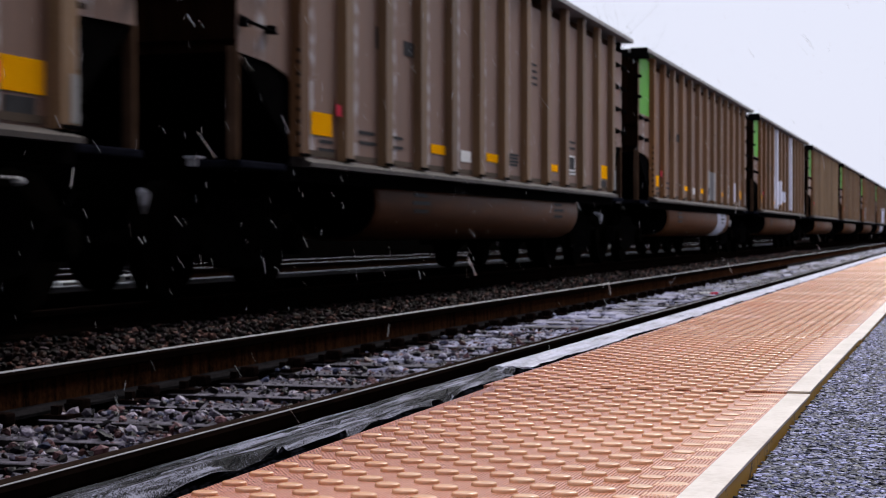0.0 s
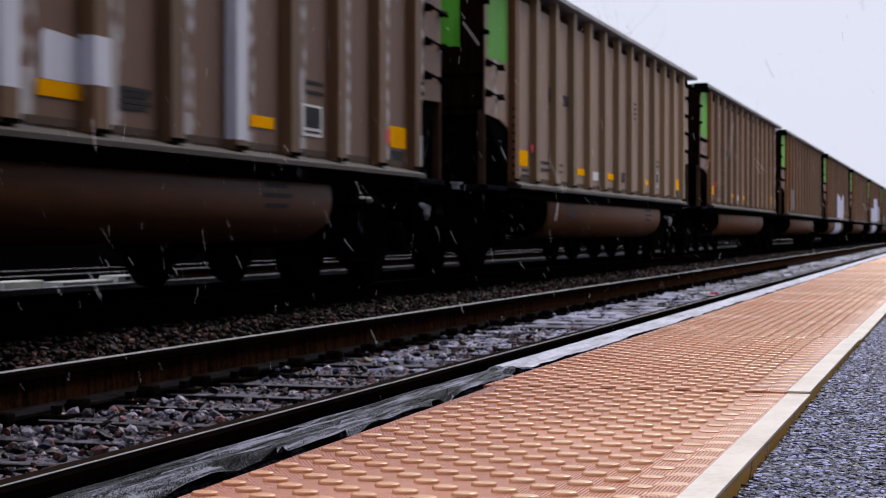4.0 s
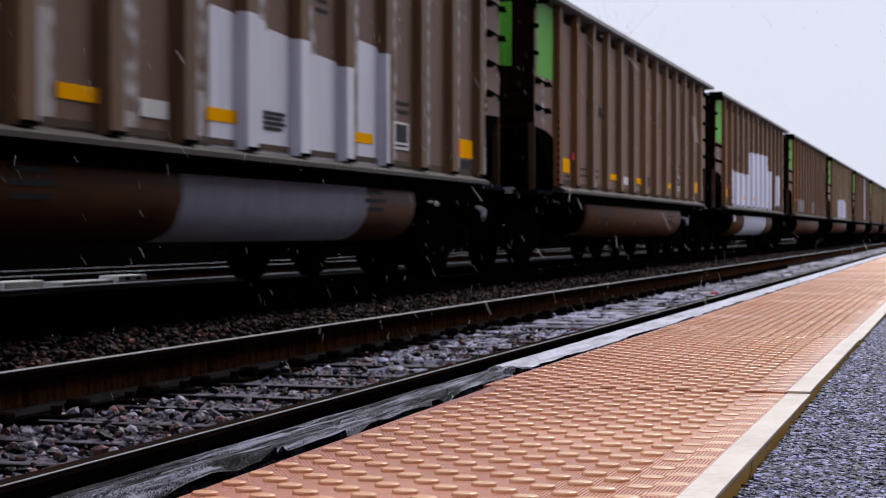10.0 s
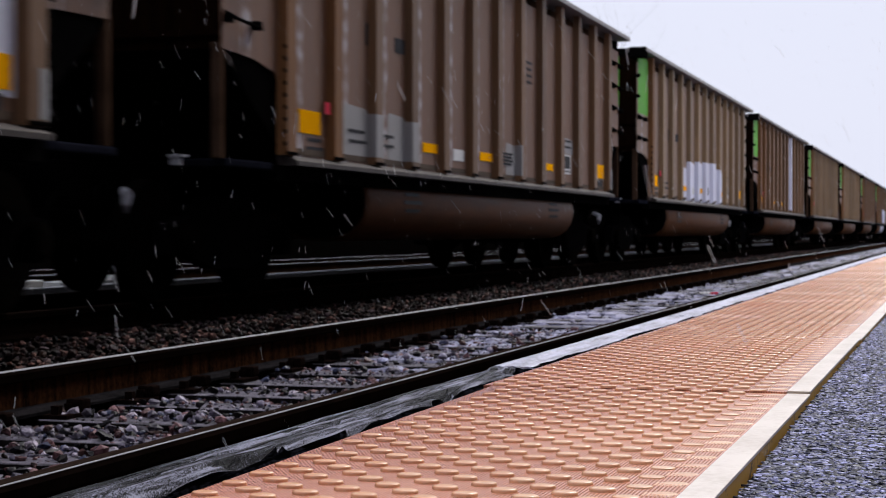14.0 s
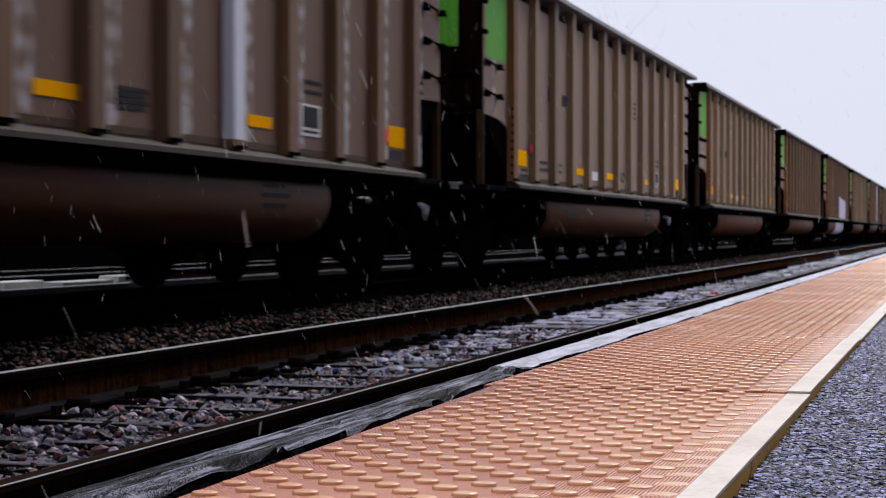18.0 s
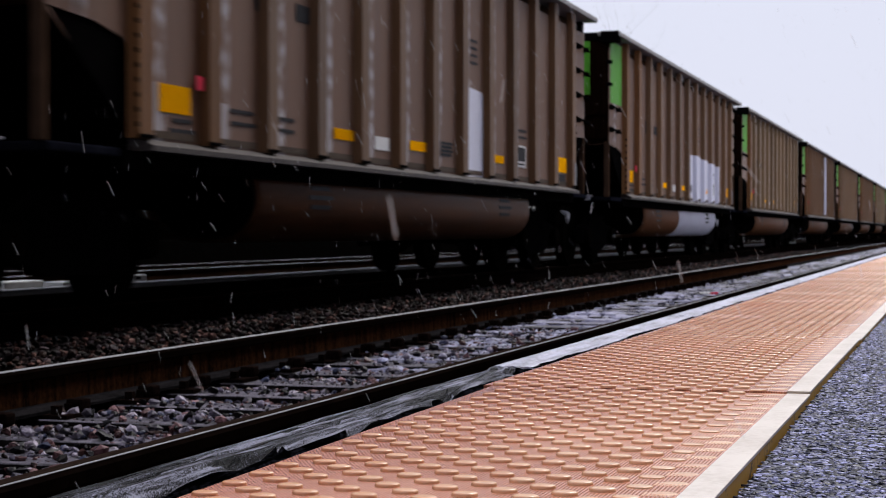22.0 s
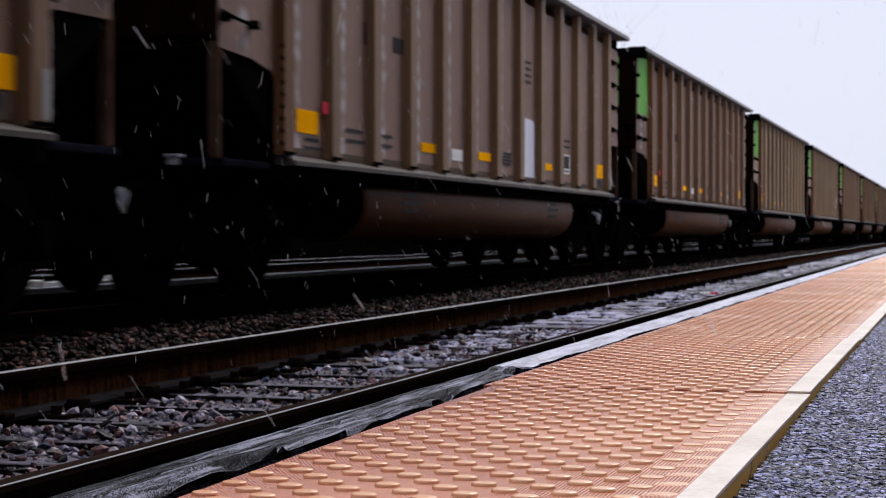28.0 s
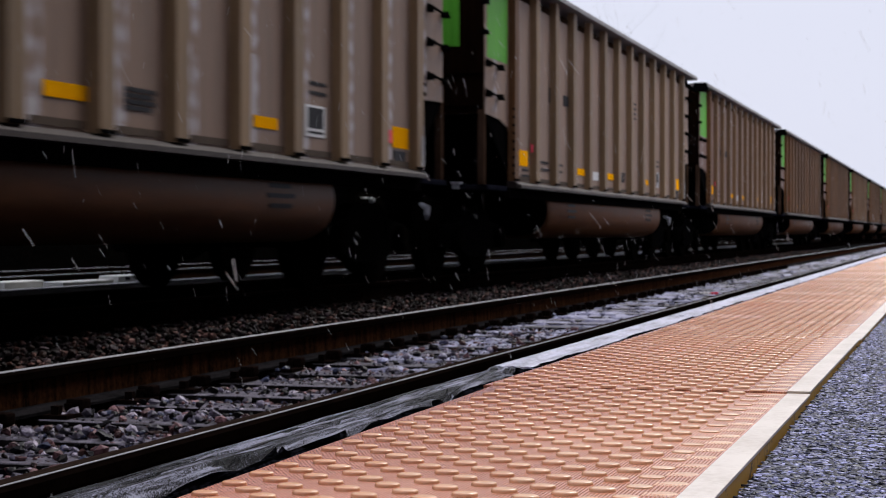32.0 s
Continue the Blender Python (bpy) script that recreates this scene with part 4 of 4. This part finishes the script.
COVER = {
    1: ([(11.68, 12.55, 1.24, 1.68, 1.68)], (9.55, 10.9)),
    2: ([(4.72, 5.16, 1.33, 2.12, 2.10), (5.16, 5.52, 1.2, 3.45, 3.45), (5.75, 6.56, 1.33, 2.04, 1.98), (6.82, 7.6, 1.42, 1.72, 1.70), (9.33, 9.66, 1.2, 3.45, 3.45)], None),
    6: ([(6.8, 7.82, 1.16, 2.16, 2.12), (7.82, 8.74, 1.16, 2.10, 2.04), (8.74, 9.56, 1.16, 1.97, 1.95), (9.85, 10.5, 1.16, 2.2, 2.18)], (6.4, 10.15)),
    8: ([(2.58, 5.72, 1.17, 1.97, 1.93), (5.72, 9.95, 1.17, 2.50, 2.60), (9.95, 10.7, 1.17, 2.42, 2.15), (10.7, 11.3, 1.17, 2.0, 1.85), (11.9, 13.6, 1.28, 2.15, 2.15)], (5.2, 9.95)),
    10: ([(4.4, 5.2, 1.15, 1.72, 1.84), (5.2, 9.3, 1.15, 1.88, 2.0), (9.3, 10.22, 1.15, 1.92, 1.78)], None),
    11: ([(9.33, 9.66, 1.2, 3.45, 3.45)], None),
    14: ([(8.70, 9.42, 1.17, 2.07, 2.05)], None),
    15: ([(7.78, 11.55, 1.15, 2.06, 1.96)], (6.7, 11.56)),
    17: ([(9.33, 9.66, 1.2, 3.45, 3.45)], None),
    18: ([(8.70, 9.3, 1.2, 1.92, 1.86)], None),
}
THIN = {1: [(7.54, 8.42, 1.2, 1.82, 1.79), (8.42, 8.95, 1.2, 1.76, 1.74)], 5: [(2.62, 3.2, 1.22, 1.87, 1.87)],
        9: [(2.48, 3.41, 1.2, 1.62, 1.60), (3.66, 4.4, 1.2, 1.62, 1.58), (7.88, 8.4, 1.2, 1.58, 1.56), (10.9, 11.4, 1.58, 1.77, 1.75)]}
cars = {}
# play in the couplings lets single cars run a little ahead or behind
SLACK = {-2: 0.22, -1: 0.22, 0: 0.22, 1: 0.07, 2: -0.07, 6: -0.08, 8: -0.08, 11: -0.06, 13: -0.08, 14: -0.11, 15: 0.05, 20: 0.1, 21: 0.1}


def place(k):
    return CAR_START + CAR_PITCH * k + SLACK.get(k, 0.0)


for k in range(-2, 29):
    v = int(KIND[(k + 2) % len(KIND)])
    m = pose(TRACK_2, place(k), 0)
    if kinds[v].get("used"):
        cars[k] = copy_thing(kinds[v], m)
    else:
        kinds[v]["used"] = 1
        cars[k] = kinds[v]
        cars[k].matrix_basis = m
for k, c in cars.items():
    if k in THIN:
        paint(c, THIN[k], None, HAZE)
    if k in COVER:
        paint(c, *COVER[k])
        tagged(c, "weathered brown coal car with pale grey cover paint patches")

bm = bmesh.new()
rows = [[bm.verts.new((*tub_at(radians(26 - 5 * i), r), 0)) for i in range(7)] for r in (1.003, 1.008)]
for row in rows:
    for q in row:
        q.co = (q.co.x, 3.22, q.co.y)
far = [[bm.verts.new((q.co.x, 3.56, q.co.z)) for q in row] for row in rows]
for i in range(6):
    bm.faces.new((rows[1][i], rows[1][i + 1], far[1][i + 1], far[1][i])).smooth = True
for a, b in ((rows[0], rows[1]), (far[1], far[0])):
    for i in range(6):
        bm.faces.new((a[i], a[i + 1], b[i + 1], b[i]))
part("tub_cover_paint", bm, PATCH, cars[8], "small pale grey square")

# ---- beyond the train ----
trough = thing("cable_trough", "low pale concrete cable trough beside the far track", "cable trough")
part("body", boxed(-8.46, -8.34, 4, 90, BED - 0.06, -0.03, bevel=0.01), WETLID, trough)
part("lid", boxed(-8.46, -8.34, 4, 90, -0.03, -0.008, bevel=0.006), WETLID, trough)
for x0, y0, y1, z1, holes in ((-8.75, 16.05, 16.7, 0.055, 2), (-8.75, 14.9, 15.95, 0.02, 0), (-9.3, 14.7, 15.45, 0.02, 0)):
    b = thing("equipment_case", "low pale painted metal trackside case", "equipment case", "cases beyond the train")
    b.location = (x0, y0, 0)
    part("case", boxed(-0.12, 0.12, 0, y1 - y0, BED - 0.05, z1, bevel=0.012), PALEBOX, b)
    for i in range(holes):
        # Openings are flat plates, their inner dark put into the colour.
        part("opening", boxed(0.12, 0.126, 0.15 + 0.25 * i, 0.25 + 0.25 * i, z1 - 0.05, z1 - 0.015), BLACKMARK, b, "small flat dark plate for an opening")


# Bank added past the far track so the view under the train is black.
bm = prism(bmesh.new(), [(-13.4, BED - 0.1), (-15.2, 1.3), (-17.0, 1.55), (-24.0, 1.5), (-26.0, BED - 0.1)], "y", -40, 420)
tagged(part("bank", bm, BANKM), "added near-black bank closing the view under the train", "bank", kind="structure")


def bare_tree(x, y, height, seed):
    rng = random.Random(seed)
    t = thing("bare_tree", "leafless winter tree with fine twigs", "tree")
    t.location = (x, y, BED - 0.05)
    trunk, twigs = bmesh.new(), bmesh.new()

    def grow(p, d, length, r, level):
        pts, rad = [p], [r]
        for i in range(4):
            d = (d + Vector((rng.uniform(-1, 1), rng.uniform(-1, 1), rng.uniform(-0.3, 0.8))) * 0.13).normalized()
            p = p + d * length / 4
            pts.append(p)
            rad.append(r * (1 - 0.16 * (i + 1)))
        tube(trunk if level < 2 else twigs, pts, rad, 7 if level < 2 else 4)
        if level >= 5:
            return
        for k in range(3 if level < 3 else 3):
            a = rng.uniform(0, 6.3)
            side = Vector((math.cos(a), math.sin(a), rng.uniform(0.0, 0.7)))
            grow(pts[2 + k % 3], (d * 0.75 + side * rng.uniform(0.5, 0.9)).normalized(), length * rng.uniform(0.58, 0.8), rad[-1] * 0.7, level + 1)
    grow(Vector((0, 0, 0)), Vector((0, 0, 1)), height * 0.34, height * 0.018, 0)
    part("trunk", trunk, BARK, t)
    part("crown", twigs, BARK, t, "fine bare twigs")
    return t


bare_tree(-16.4, 80.0, 15.5, 4)

# scrap lying between the near rails
scrap = thing("litter_scrap", "crumpled white and red paper scrap between the rails", "litter")
scrap.location = (-2.72, 18.85, TIE_TOP + 0.004)
for name, mat, x0, x1, y0, y1, turn in (("white_half", WHITEMARK, -0.10, 0.03, -0.05, 0.06, 1.0), ("red_half", RED, 0.03, 0.11, -0.05, 0.05, 2.0)):
    sh, rows_ = bmesh.new(), []
    for i in range(6):
        rows_.append([sh.verts.new((x0 + (x1 - x0) * i / 5, y0 + (y1 - y0) * j / 5, 0.035 + 0.03 * noise.noise((i * 0.9, j * 0.9, turn)))) for j in range(6)])
    for a, b in zip(rows_, rows_[1:]):
        for j in range(5):
            sh.faces.new((a[j], b[j], b[j + 1], a[j + 1]))
    bmesh.ops.solidify(sh, geom=sh.faces[:], thickness=0.004)
    for v in sh.verts:
        v.co.z -= 0.012
    part(name, sh, mat, scrap, "red printed half" if name == "red_half" else "")

# ---- falling snow ----
SNOWFALL = ((1.3, 0.3, -2.9), (-0.5, 0.1, -2.7), (1.9, 0.1, -2.6), (0.6, -0.2, -3.1))


def snow(drift, count, seed):
    rng = random.Random(seed)
    d = Vector(drift)
    octa = np.array([(1, 0, 0), (-1, 0, 0), (0, 1, 0), (0, -1, 0), (0, 0, 1), (0, 0, -1)], float)
    fcs = np.array([(0, 2, 4), (2, 1, 4), (1, 3, 4), (3, 0, 4), (2, 0, 5), (1, 2, 5), (3, 1, 5), (0, 3, 5)])
    vs, fs = [], []
    for i in range(count):
        p = Vector((rng.uniform(-4.4, 1.5), rng.uniform(1.3, 14), rng.uniform(-0.2, 3.2))) - d * rng.uniform(-0.5, 32.5)
        r = rng.uniform(0.0016, 0.0044)
        vs.append(octa * np.array((r, r * rng.uniform(0.6, 1.1), r * rng.uniform(0.6, 1.1))) + np.array(p))
        fs.append(fcs + 6 * i)
    me = bpy.data.meshes.new("snowfall")
    me.from_pydata(np.concatenate(vs).tolist(), [], np.concatenate(fs).tolist())
    me.materials.append(SNOW)
    return tagged(new("snowfall", me), "light white snowflakes falling over the tracks", "snow", kind="stuff")


flakes = [snow(d, (24000, 9000, 16000, 18000)[i], 40 + i) for i, d in enumerate(SNOWFALL)]

def motions():
    for k, c in cars.items():
        y = place(k)
        walk(c, [(0.0, pose(TRACK_2, y, 0)), (32.0, pose(TRACK_2, y - CAR_SPEED * 32.0, 0))])
    turn = 2 / FPS
    for k, c in cars.items():
        seen = max(0.0, (CAR_START + CAR_PITCH * k - 120) / CAR_SPEED), min(32.0, (CAR_START + CAR_PITCH * k + 12) / CAR_SPEED)
        first, last = round(seen[0] / turn), round(seen[1] / turn)
        for w in [o for o in c.children_recursive if o.name.startswith("wheelset")]:
            p = w.location.copy()
            rows = [(i * turn, pose(*p, (i * turn * math.degrees(CAR_SPEED / 0.462)) % 360)) for i in range(first, last + 1)]
            if len(rows) < 2:
                continue
            if first > 0:
                rows.insert(0, (0.0, rows[0][1]))
            if rows[-1][0] < 32.0 - turn:
                rows.append((32.0, rows[-1][1]))
            walk(w, rows)
    for f, d in zip(flakes, SNOWFALL):
        walk(f, [(0.0, pose(0, 0, 0)), (32.0, pose(d[0] * 32, d[1] * 32, d[2] * 32))])


motions()
